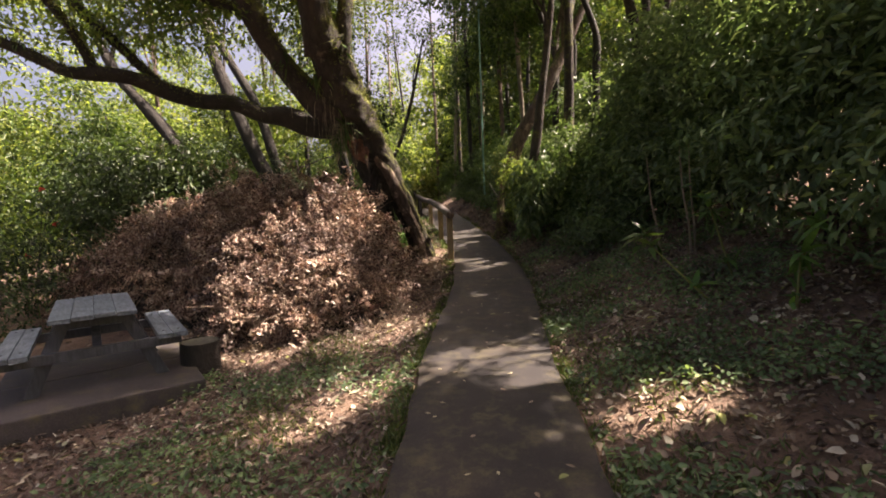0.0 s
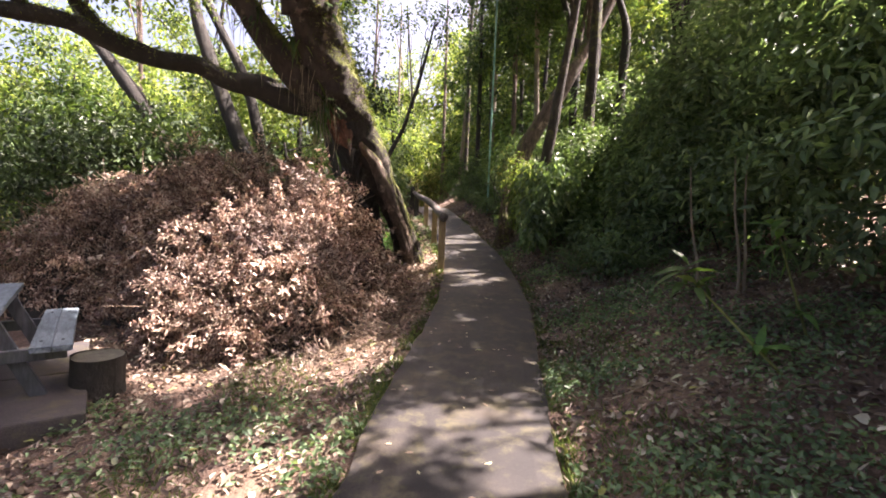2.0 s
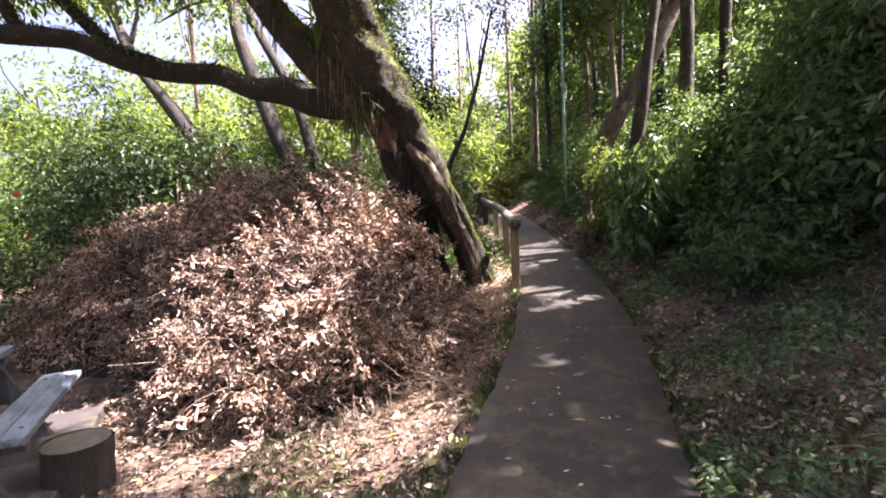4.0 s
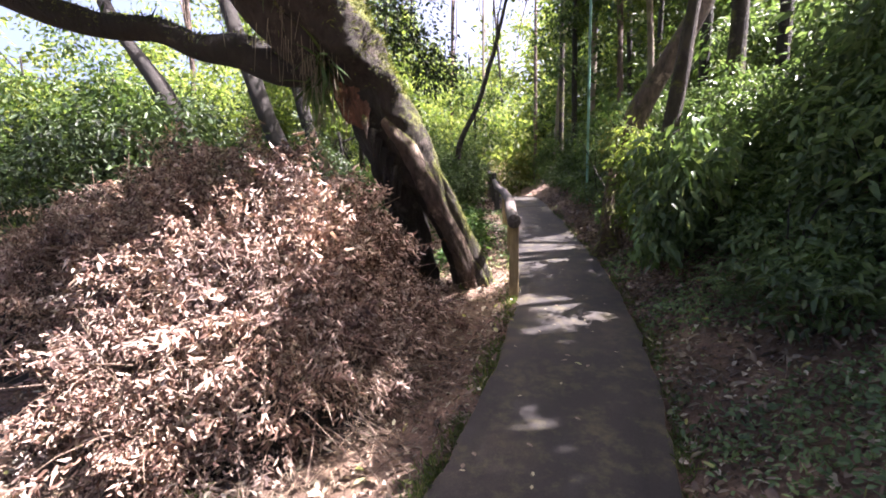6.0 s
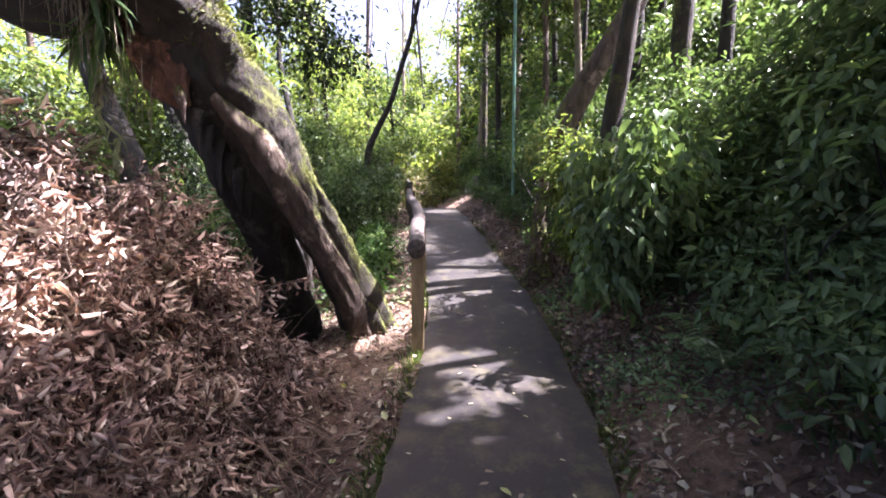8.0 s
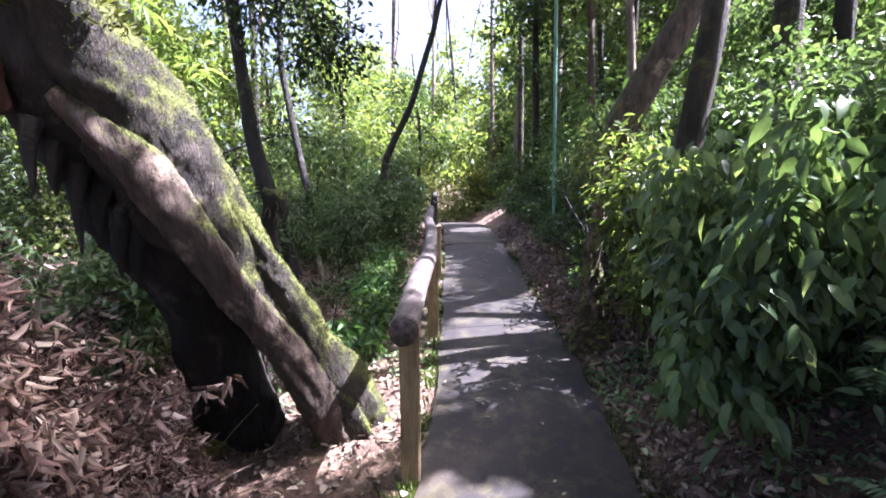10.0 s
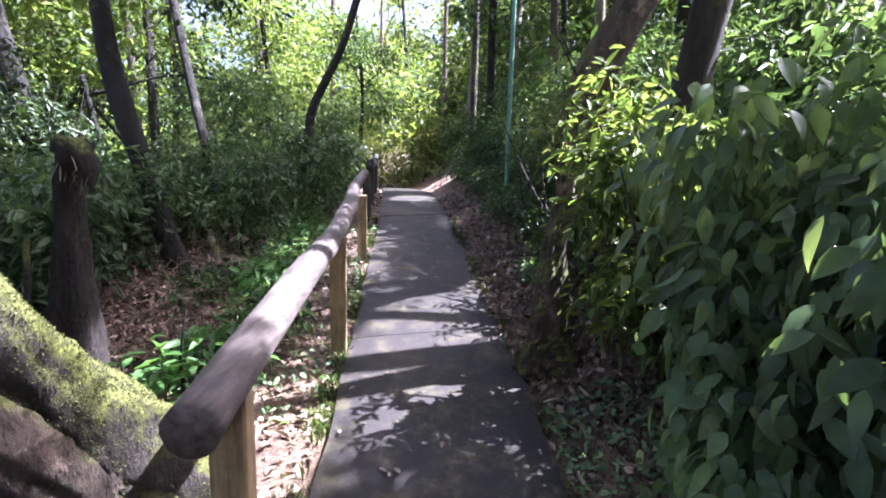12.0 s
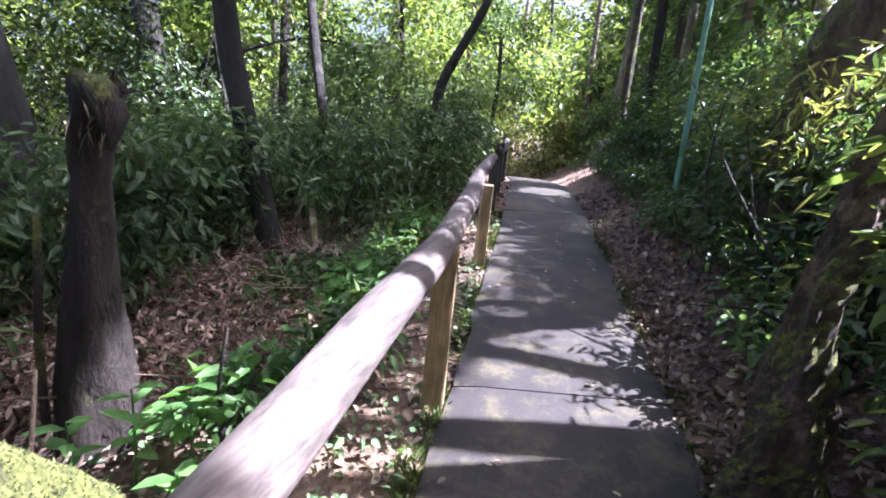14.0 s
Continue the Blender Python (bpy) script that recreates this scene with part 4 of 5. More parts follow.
    # added trees, mostly out of view, whose crowns shade the path
    shade = [(4.6, 4.5, 4.0, 4.2), (5.4, 8.0, 4.4, 7.6), (4.2, 10.2, 4.6, 9.8), (5.6, 1.0, 4.2, 1.2), (4.8, -2.5, 3.4, -2.2), (6.8, 6.0, 6.4, 5.8), (-3.2, -2.5, -1.6, -1.8), (6.8, 11.5, 6.2, 11.0), (6.5, 14.5, 6.0, 14.0), (7.5, 2.5, 6.6, 2.8), (4.4, 17.0, 3.4, 16.4), (3.9, 12.6, 2.6, 13.4), (3.4, 15.2, 1.6, 14.6), (3.6, 9.0, 2.2, 8.4), (4.4, 2.8, 2.6, 2.6), (4.2, 6.6, 2.4, 5.6)]
    # added sprays that close the canopy to shade the path and hollow
    g = rng(490)
    n = 3500
    ty = g.uniform(0, 21, n)
    tx = left_x(ty) + np.where(g.uniform(size=n) < 0.52, g.uniform(-0.3, 2.4, n), g.uniform(-4.3, -0.3, n))
    h = g.uniform(6.0, 9.5, n)
    over = np.stack([tx + h * SUN.x / SUN.z, ty + h * SUN.y / SUN.z, land_z(tx, ty) + h], 1)
    own = np.argmin([(over[:, 0] - c[2]) ** 2 + (over[:, 1] - c[3]) ** 2 for c in shade], axis=0)
    near = [over[own == q] for q in range(len(shade))]
    for k, (x, y, cx, cy) in enumerate(shade):
        g = rng(500 + k)
        z = float(land_z(x, y))
        build_tree([(x, y, 0), (x + 0.1, y, z + 3), ((x + cx) / 2, (y + cy) / 2, z + 5.5), (cx, cy, z + 7.5)], [0.11, 0.09, 0.06, 0.025], "added tall broadleaf tree shading the path", 500 + k, BARK_DARK,
                   [((cx, cy, z + 6.8), (2.6, 2.6, 1.3)), ((cx - 0.8, cy + 0.6, z + 5.4), (2.0, 2.0, 0.9)), ((cx + 0.6, cy - 0.5, z + 8.2), (2.2, 2.2, 1.0))], per=44, count=230 if x > 3.5 and 8.5 < y < 13 else 85 if x < 5.3 else 30, leaf=0.145, branches=5, group="shade trees", extra=near[k])


build_trees()


# ---- brush pile ----
def pile_z(x, y):
    """Top of the heap above the ground."""
    h = 0
    for cx, cy, rx, ry, hh in ((-1.8, 7.7, 1.05, 1.15, 1.55), (-2.7, 8.0, 1.3, 1.2, 1.72), (-1.5, 6.95, 0.8, 0.75, 1.1), (-3.6, 8.3, 1.5, 1.2, 1.75), (-4.9, 8.4, 1.5, 1.2, 1.65), (-5.9, 8.5, 1.0, 1.0, 1.2), (-2.4, 6.85, 0.85, 0.7, 0.95), (-1.3, 8.1, 0.6, 0.9, 0.65), (-1.9, 6.35, 0.6, 0.45, 0.4)):
        q = ((x - cx) / rx) ** 2 + ((y - cy) / ry) ** 2
        h = np.maximum(h, hh * np.sqrt(np.maximum(0, 1 - q)))
    return h * (1 + 0.15 * lumps(x * 1.4 + 0.6, y * 1.5) + 0.22 * lumps(x * 3.3, y * 3.1))


def build_brush_pile():
    g = rng(21)
    pile = thing("brush_pile", (0, 0, 0), "heap of cut branches with dry reddish-brown leaves", "brush pile")
    # near-black sheet under the leaves, painting the shade inside the heap
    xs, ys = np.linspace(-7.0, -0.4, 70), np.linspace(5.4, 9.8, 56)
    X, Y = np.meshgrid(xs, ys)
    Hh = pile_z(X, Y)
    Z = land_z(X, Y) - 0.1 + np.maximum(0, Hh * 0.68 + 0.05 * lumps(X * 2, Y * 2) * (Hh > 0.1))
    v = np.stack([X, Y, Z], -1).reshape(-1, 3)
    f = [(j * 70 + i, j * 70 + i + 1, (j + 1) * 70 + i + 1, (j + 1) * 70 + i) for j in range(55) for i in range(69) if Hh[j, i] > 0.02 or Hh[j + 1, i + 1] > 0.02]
    part("shade_core", (v, f), BARK_DARK, pile, "dark sheet standing in for shade inside the heap", True)
    n = 70000
    x, y = g.uniform(-6.5, -0.5, n), g.uniform(5.4, 9.7, n)
    h = pile_z(x, y)
    clot = np.sin(x * 7.1 + 2.3 * np.sin(y * 4.7)) * np.sin(y * 6.3 + 1.9 * np.sin(x * 5.3)) + 0.5 * np.sin(x * 15 + 3 * np.sin(y * 12))
    k = (h > 0.06) & (clot + g.normal(0, 0.35, n) > -0.55)
    x, y, h, clot = x[k], y[k], h[k], clot[k]
    z = land_z(x, y) + h * (g.uniform(0.6, 0.92, len(x)) + 0.1 * clot) + g.normal(0, 0.035, len(x))
    p = np.stack([x, y, z], 1)
    e = 0.05
    grad = np.stack([-(pile_z(x + e, y) - pile_z(x - e, y)) / (2 * e), -(pile_z(x, y + e) - pile_z(x, y - e)) / (2 * e), np.ones(len(x))], 1)
    out = unit(np.clip(grad, -3, 3))
    ax = unit(out * 0.5 + g.normal(size=p.shape) * 0.7 + np.array([0, 0, -0.5]))
    leaves("dry_leaves", p, ax, unit(out + g.normal(size=p.shape) * 0.6), np.minimum(g.gamma(5, 0.0085, len(p)), 0.08), np.minimum(g.gamma(5, 0.003, len(p)), 0.03), LEAF_DEAD, pile, "dry curled brown leaves", 0.45, 0.4)
    tw = []
    for k in range(2300):
        i = g.integers(len(p))
        a = p[i] + out[i] * 0.02
        d = unit((g.normal(size=(1, 3)) + out[i] * 0.55))[0]
        ln = g.uniform(0.15, 0.75)
        m = a + d * ln * 0.5 + g.normal(0, 0.04, 3)
        b = a + d * ln + np.array([0, 0, -0.12 * ln]) + g.normal(0, 0.05, 3)
        r = g.uniform(0.003, 0.009)
        tw.append(tube([a, m, b], [r, r * 0.8, r * 0.4], 5, 0.05, k, False, ln / 4))
    tagged(part("dry_twig", merge(*tw), TWIG, pile, "bare dry twigs sticking out"), kind="stuff")
    # trailing sprays along the foot of the heap towards the path
    tw = []
    for k in range(150):
        x0, y0 = g.uniform(-1.6, -0.55), g.uniform(6.3, 8.9)
        z0 = float(land_z(x0, y0))
        d = g.uniform(-0.9, 0.2)
        ln = g.uniform(0.25, 0.7)
        b = np.array([x0 + ln * math.cos(d), y0 + ln * math.sin(d), 0])
        b[2] = float(land_z(b[0], b[1])) + 0.015
        a = np.array([x0, y0, z0 + g.uniform(0.05, 0.3)])
        tw.append(tube([a, (a + b) / 2 + np.array([0, 0, 0.06]), b], [0.006, 0.005, 0.002], 4, 0, k, False, ln / 4))
    tagged(part("trailing_twig", merge(*tw), TWIG, pile), kind="stuff")


build_brush_pile()


# ---- bushes ----
def build_bush(at, blobs, n, leaf, mat, label, seed, per=14, radius=0.22, width=0.42, stems=6, category="bush", group="", simple=False, fine=False):
    g = rng(seed)
    b = thing("bush", (0, 0, 0), label, category, group)
    x0, y0 = at
    st = []
    for k in range(stems):
        c = np.array(blobs[k % len(blobs)][0], float)
        x, y = x0 + g.normal(0, 0.15), y0 + g.normal(0, 0.2)
        s = np.array([x, y, float(land_z(x, y)) - 0.05])
        e = c + g.normal(0, 0.25, 3)
        st.append(tube([s, (s + e) / 2 + g.normal(0, 0.1, 3), e], [0.012, 0.009, 0.004], 6, 0.08, k, False, 0.25))
    for k, q in enumerate(st):
        part("stem", q, BARK_DARK, b, "", True)
    c = blob_centres(g, blobs, n, 0.4)
    c = c[c[:, 2] > land_z(c[:, 0], c[:, 1]) + 0.12]
    p, ax, nm = clump_leaves(g, c, radius, per)
    k = (p[:, 2] > land_z(p[:, 0], p[:, 1]) + 0.03) & (p[:, 0] > np.where(p[:, 0] > 0.5, right_x(p[:, 1]) + 0.1, -99)) & sun_open(p, 0.02, OPENINGS)
    p, ax, nm = p[k], ax[k], nm[k]
    if fine:
        ax = unit(ax + np.array([0, 0, -0.9]))
        nm = unit(nm * np.array([1, 1, 0.5]) + np.array([-0.6, -0.5, 0.2]) * g.uniform(0.1, 1.0, (len(p), 1)))
    leaves("foliage", p, ax, nm, g.uniform(0.6, 1.25, len(p)) * leaf, g.uniform(0.7, 1.2, len(p)) * leaf * width, mat, b, "", 0.15, 0.3 if fine else 0.22, simple, fine)
    return b


def build_bushes():
    def on(x, y, h):
        return (x, y, float(land_z(x, y)) + h)
    # shaded shrubs set back behind the litter slope
    for k, (x, y) in enumerate([(3.5, 2.0), (3.6, 3.4), (3.5, 4.8), (3.4, 6.2), (3.3, 7.5), (3.1, 8.6)]):
        build_bush((x + 0.5, y), [(on(x + 0.2, y, 0.9), (0.7, 0.85, 0.8)), (on(x + 0.5, y + 0.3, 1.8), (0.85, 1.0, 0.8)), (on(x + 0.9, y - 0.4, 2.5), (1.0, 1.0, 0.8))], 540, 0.125, LEAF_BROAD, "dark shaded broadleaf shrub on the bank", 700 + k, 13, 0.28, group="bank shrubs")
    for k, (x, y) in enumerate([(5.0, 2.5), (5.0, 5), (4.8, 7.5), (4.6, 9.6), (5.6, 12), (4.6, 14.2), (6.5, 4), (6.5, 9)]):
        build_bush((x, y), [(on(x, y, 0.9), (1.2, 1.4, 0.8)), (on(x, y + 0.6, 1.7 if y < 8.5 else 1.0), (1.3, 1.4, 0.8))], 300, 0.16, LEAF_DARK if k % 2 else LEAF_MID, "tall dark shrub higher on the bank", 720 + k, 14, 0.35, simple=True, group="bank shrubs")
    # shrubs close to the path farther on
    for k, (x, y, h, m) in enumerate([(2.3, 9.9, 0.9, LEAF_DARK), (2.6, 10.6, 0.8, LEAF_DARK), (2.1, 12.0, 0.9, LEAF_DARK), (1.8, 13.4, 0.8, LEAF_DARK), (1.7, 14.8, 0.9, LEAF_DARK), (1.3, 16.4, 0.9, LEAF_MID), (0.9, 18.2, 1.0, LEAF_MID), (0.5, 20.5, 1.1, LEAF_MID), (-0.1, 23.0, 1.2, LEAF_MID), (-1.2, 26.5, 1.3, LEAF_LIGHT)]):
        build_bush((x, y), [(on(x, y, h * 0.55), (0.55, 0.8, 0.5)), (on(x + 0.5, y + 0.2, h * 0.8), (0.75, 0.9, 0.5)), (on(x + 1.2, y - 0.2, h * 0.75), (0.9, 1.0, 0.5))], 400, 0.1, m, "leafy green shrub on the path bank", 740 + k, 15, 0.24, group="path shrubs")
    build_bush((2.2, 9.7), [((1.76, 9.4, 1.6), (0.34, 0.45, 0.45)), ((1.85, 9.75, 1.95), (0.42, 0.5, 0.38)), ((1.95, 9.15, 1.95), (0.4, 0.45, 0.42)), ((1.62, 9.3, 1.1), (0.22, 0.35, 0.22))], 430, 0.12, LEAF_DARK, "large-leaved green shrub overhanging the path", 780, 8, 0.2, 0.41, 3, fine=True)
    build_bush((1.55, 11.6), [((1.75, 11.8, 2.45), (0.3, 0.4, 0.4)), ((1.65, 12.8, 2.4), (0.4, 0.6, 0.6)), ((1.5, 11.35, 1.8), (0.2, 0.25, 0.25))], 70, 0.11, LEAF_YELLOW, "sunlit yellow-green bamboo-like shrub on the bank", 781, 12, 0.22, 0.2)
    build_bush((1.75, 10.75), [((1.75, 10.75, 1.95), (0.3, 0.3, 0.4)), ((1.5, 10.75, 2.35), (0.22, 0.25, 0.25)), ((1.62, 10.5, 1.4), (0.22, 0.25, 0.3)), ((1.42, 10.65, 2.0), (0.2, 0.2, 0.35))], 210, 0.1, LEAF_LIGHT, "green shrub growing round the rotten stump", 783, 9, 0.18, 0.35)
    for k in range(17):
        y = 7.4 + 0.24 * k
        x = float(right_x(y)) + 1.0 + 0.5 * ((k * 0.618) % 1)
        h = 0.25 + 0.3 * ((k * 0.37) % 1)
        build_bush((x, y), [(on(x, y, h * 0.6), (0.34, 0.36, h * 0.5)), (on(x + 0.35, y + 0.1, h), (0.36, 0.36, h * 0.45))], 46, 0.1, LEAF_BROAD if k % 3 else LEAF_DARK, "low leafy plant in the shade of the bank", 900 + k, 9, 0.16, 0.42, 3, "plant", "bank plants")
    for k, (x, y) in enumerate([(2.15, 8.3), (2.7, 7.3), (2.3, 9.3), (2.9, 8.4)]):
        f = thing("fern", (0, 0, 0), "arching green fern on the shaded bank", "fern", "bank ferns")
        g = rng(940 + k)
        z = float(land_z(x, y))
        for q in range(9):
            a0 = q * 0.7 + g.uniform(0, 0.4)
            ln = g.uniform(0.3, 0.5)
            u = np.linspace(0.12, 1, 22)
            dirn = np.array([math.cos(a0), math.sin(a0)])
            line = np.stack([x + dirn[0] * ln * u, y + dirn[1] * ln * u, z + 0.05 + 0.62 * ln * np.sin(u * 2.1)], 1)
            side = np.array([-dirn[1], dirn[0], 0.0])
            c = np.concatenate([line, line])
            ax = np.concatenate([side + [dirn[0] * 0.4, dirn[1] * 0.4, -0.1]] * 22 + [-side + [dirn[0] * 0.4, dirn[1] * 0.4, -0.1]] * 22).reshape(-1, 3)
            w = np.tile(np.sin(np.clip(u * 2.6 + 0.25, 0, 3.05)), 2) * 0.085 + 0.008
            leaves("frond", c, ax, np.tile([0, 0, 1.0], (44, 1)), w, 0.022, LEAF_BROAD, f, "", 0.1, 0.2, True)
    build_bush((2.7, 9.7), [((2.75, 9.7, 1.5), (0.35, 0.35, 0.2))], 30, 0.3, LEAF_MID, "spreading green fern on the bank", 782, 10, 0.12, 0.22, 3, "fern")
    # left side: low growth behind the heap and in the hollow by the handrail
    # leaf tone sets the shade: deep green near, lighter leaves far off
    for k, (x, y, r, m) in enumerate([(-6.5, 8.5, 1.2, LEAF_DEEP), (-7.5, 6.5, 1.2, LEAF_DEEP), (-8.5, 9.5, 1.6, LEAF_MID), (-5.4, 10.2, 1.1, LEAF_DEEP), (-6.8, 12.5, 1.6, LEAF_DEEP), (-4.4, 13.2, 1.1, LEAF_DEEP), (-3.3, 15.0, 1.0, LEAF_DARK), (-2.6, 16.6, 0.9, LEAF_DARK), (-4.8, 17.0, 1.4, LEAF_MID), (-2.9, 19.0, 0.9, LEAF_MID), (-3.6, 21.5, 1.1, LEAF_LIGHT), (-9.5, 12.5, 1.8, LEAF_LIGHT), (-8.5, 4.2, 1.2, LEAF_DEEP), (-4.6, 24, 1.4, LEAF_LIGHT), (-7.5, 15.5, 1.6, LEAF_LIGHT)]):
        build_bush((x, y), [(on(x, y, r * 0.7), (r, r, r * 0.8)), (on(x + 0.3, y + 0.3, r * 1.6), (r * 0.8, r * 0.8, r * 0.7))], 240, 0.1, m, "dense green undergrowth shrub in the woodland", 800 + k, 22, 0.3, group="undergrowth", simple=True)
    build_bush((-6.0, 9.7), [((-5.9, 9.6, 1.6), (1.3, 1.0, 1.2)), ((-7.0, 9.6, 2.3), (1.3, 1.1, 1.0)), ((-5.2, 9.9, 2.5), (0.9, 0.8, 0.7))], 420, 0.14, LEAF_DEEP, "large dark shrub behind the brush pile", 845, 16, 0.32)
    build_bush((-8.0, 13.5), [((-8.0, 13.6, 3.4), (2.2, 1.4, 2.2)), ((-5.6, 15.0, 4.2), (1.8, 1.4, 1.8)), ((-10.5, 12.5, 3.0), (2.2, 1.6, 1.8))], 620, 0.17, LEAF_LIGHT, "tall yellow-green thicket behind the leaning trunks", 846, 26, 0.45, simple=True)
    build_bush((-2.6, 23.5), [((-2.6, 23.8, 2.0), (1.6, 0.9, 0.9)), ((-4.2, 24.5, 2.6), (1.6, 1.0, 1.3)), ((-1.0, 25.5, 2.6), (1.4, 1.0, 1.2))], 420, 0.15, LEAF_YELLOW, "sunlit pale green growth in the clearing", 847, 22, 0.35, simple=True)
    # low growth at the foot of the bank
    for k, y in enumerate(np.arange(10.2, 21.5, 0.75)):
        x = float(right_x(y)) + 0.72 + 0.12 * math.sin(k * 2.3)
        build_bush((x + 0.2, y), [(on(x, y, 0.22), (0.32, 0.5, 0.25)), (on(x + 0.45, y + 0.2, 0.45), (0.4, 0.5, 0.4))], 130, 0.085, LEAF_DARK if k % 3 else LEAF_MID, "low leafy plants at the foot of the bank", 850 + k, 12, 0.15, 0.4, 4, "plant", "bank plants")
    for k, (x, y) in enumerate([(-2.9, 13.9), (-2.2, 14.8), (-3.6, 12.6), (-2.9, 11.9), (-3.2, 10.6), (-4.4, 10.4), (-1.9, 16.2), (-2.6, 10.1), (-2.5, 11.2), (-2.0, 13.3), (-3.3, 13.3), (-2.75, 12.3), (-1.75, 14.9)]):
        build_bush((x, y), [(on(x, y, 0.4), (0.55, 0.5, 0.4)), (on(x + 0.2, y + 0.1, 0.9), (0.45, 0.45, 0.35))], 150, 0.1, LEAF_DARK, "dark shaded undergrowth in the hollow", 880 + k, 13, 0.2, 0.42, 4, "bush", "hollow undergrowth")
    for k, (x, y) in enumerate([(-0.75, 11.3), (-0.95, 12.0), (-1.15, 12.7), (-0.85, 10.7), (-1.5, 11.9), (-1.25, 13.4), (-1.6, 14.2)]):
        build_bush((x, y), [(on(x, y, 0.18), (0.3, 0.4, 0.14))], 38, 0.1, LEAF_FRESH if k % 2 else LEAF_MID, "low bright green plants in the hollow", 830 + k, 9, 0.12, 0.5, 4, "plant", "hollow plants")


build_bushes()


# ---- far woods ----
def build_far_woods():
    g = rng(61)
    n = 4200
    a = g.uniform(0, 2 * np.pi, n)
    r = g.uniform(22, 48, n)
    x, y = r * np.sin(a), 6 + r * np.cos(a)
    z = land_z(x, y) + g.uniform(0, 1, n) ** 0.9 * np.where(np.abs(x) < 9, 11, 9)
    lx = (left_x(y) + right_x(y)) / 2
    k = ~((y > 0) & (np.abs(x - lx) < 2.2) & (z < land_z(x, y) + 4))
    k &= ~((x < -9) & (y < 16) & (z > land_z(x, y) + 5.0))
    k &= ~((x < -3) & (y > 10) & (z > land_z(x, y) + 2.5) & (g.uniform(size=n) < 0.62))
    k &= ~((y > 14) & (np.abs(x + 0.3 + 0.24 * (y - 8)) < 1.8) & (z > land_z(x, y) + 2.5) & (g.uniform(size=n) < 0.6))
    c = np.stack([x, y, z], 1)[k]
    a, r = g.uniform(-0.04, 0.5, 190), g.uniform(18, 30, 190)
    ex, ey = 0.4 + r * np.sin(a), 2 + r * np.cos(a)
    c = np.concatenate([c, np.stack([ex, ey, land_z(ex, ey) + g.uniform(3.0, 10.5, 190)], 1)])
    fx, fy = g.uniform(-1.5, 9, 330), g.uniform(24, 36, 330)
    c = np.concatenate([c, np.stack([fx, fy, land_z(fx, fy) + g.uniform(0.5, 8, 330)], 1)])
    c = c[sun_open(c, 0.7)]
    p, ax, nm = clump_leaves(g, c, g.uniform(0.6, 1.3, len(c)), 56, 0.8)
    # lighter leaf colour makes the distance look sunlit
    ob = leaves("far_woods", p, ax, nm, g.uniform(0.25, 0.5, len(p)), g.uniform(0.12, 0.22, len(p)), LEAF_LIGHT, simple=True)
    tagged(ob, "dense green woodland in the distance", "woodland", kind="stuff")


def build_sunlit_woods():
    """The leaf wall behind the hollow, lit by its lighter leaf colour, and the darker one up the bank."""
    g = rng(63)
    n = 900
    y = g.uniform(17, 33, n)
    x = left_x(y) - 1.6 - g.uniform(0, 1, n) ** 0.8 * 15
    z = land_z(x, y) + g.uniform(0.1, 1, n) ** 1.6 * 10.5
    c = np.stack([x, y, z], 1)
    m = 560
    yy = g.uniform(23, 36, m)
    xx = (left_x(yy) + right_x(yy)) / 2 + g.uniform(-3, 3, m)
    c = np.concatenate([c, np.stack([xx, yy, land_z(xx, yy) + g.uniform(1.8, 9, m)], 1)])
    c = c[sun_open(c, 0.3)]
    p, ax, nm = clump_leaves(g, c, g.uniform(0.4, 0.95, len(c)), 46, 0.6)
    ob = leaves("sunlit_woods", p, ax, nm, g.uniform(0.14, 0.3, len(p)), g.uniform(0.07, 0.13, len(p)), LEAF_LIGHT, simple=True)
    tagged(ob, "sunlit yellow-green woodland beyond the hollow", "woodland", kind="stuff")
    n = 820
    y = g.uniform(15.5, 30, n)
    x = right_x(y) + 1.5 + g.uniform(0, 1, n) ** 0.9 * 10
    z = land_z(x, y) + g.uniform(0.1, 1, n) ** 1.1 * 8.5
    c = np.stack([x, y, z], 1)
    c = c[sun_open(c, 0.3)]
    p, ax, nm = clump_leaves(g, c, g.uniform(0.4, 0.9, len(c)), 46, 0.6)
    ob = leaves("bank_woods", p, ax, nm, g.uniform(0.13, 0.28, len(p)), g.uniform(0.06, 0.12, len(p)), LEAF_MID, simple=True)
    tagged(ob, "green woodland up the bank beyond the shrubs", "woodland", kind="stuff")


build_far_woods()
build_sunlit_woods()


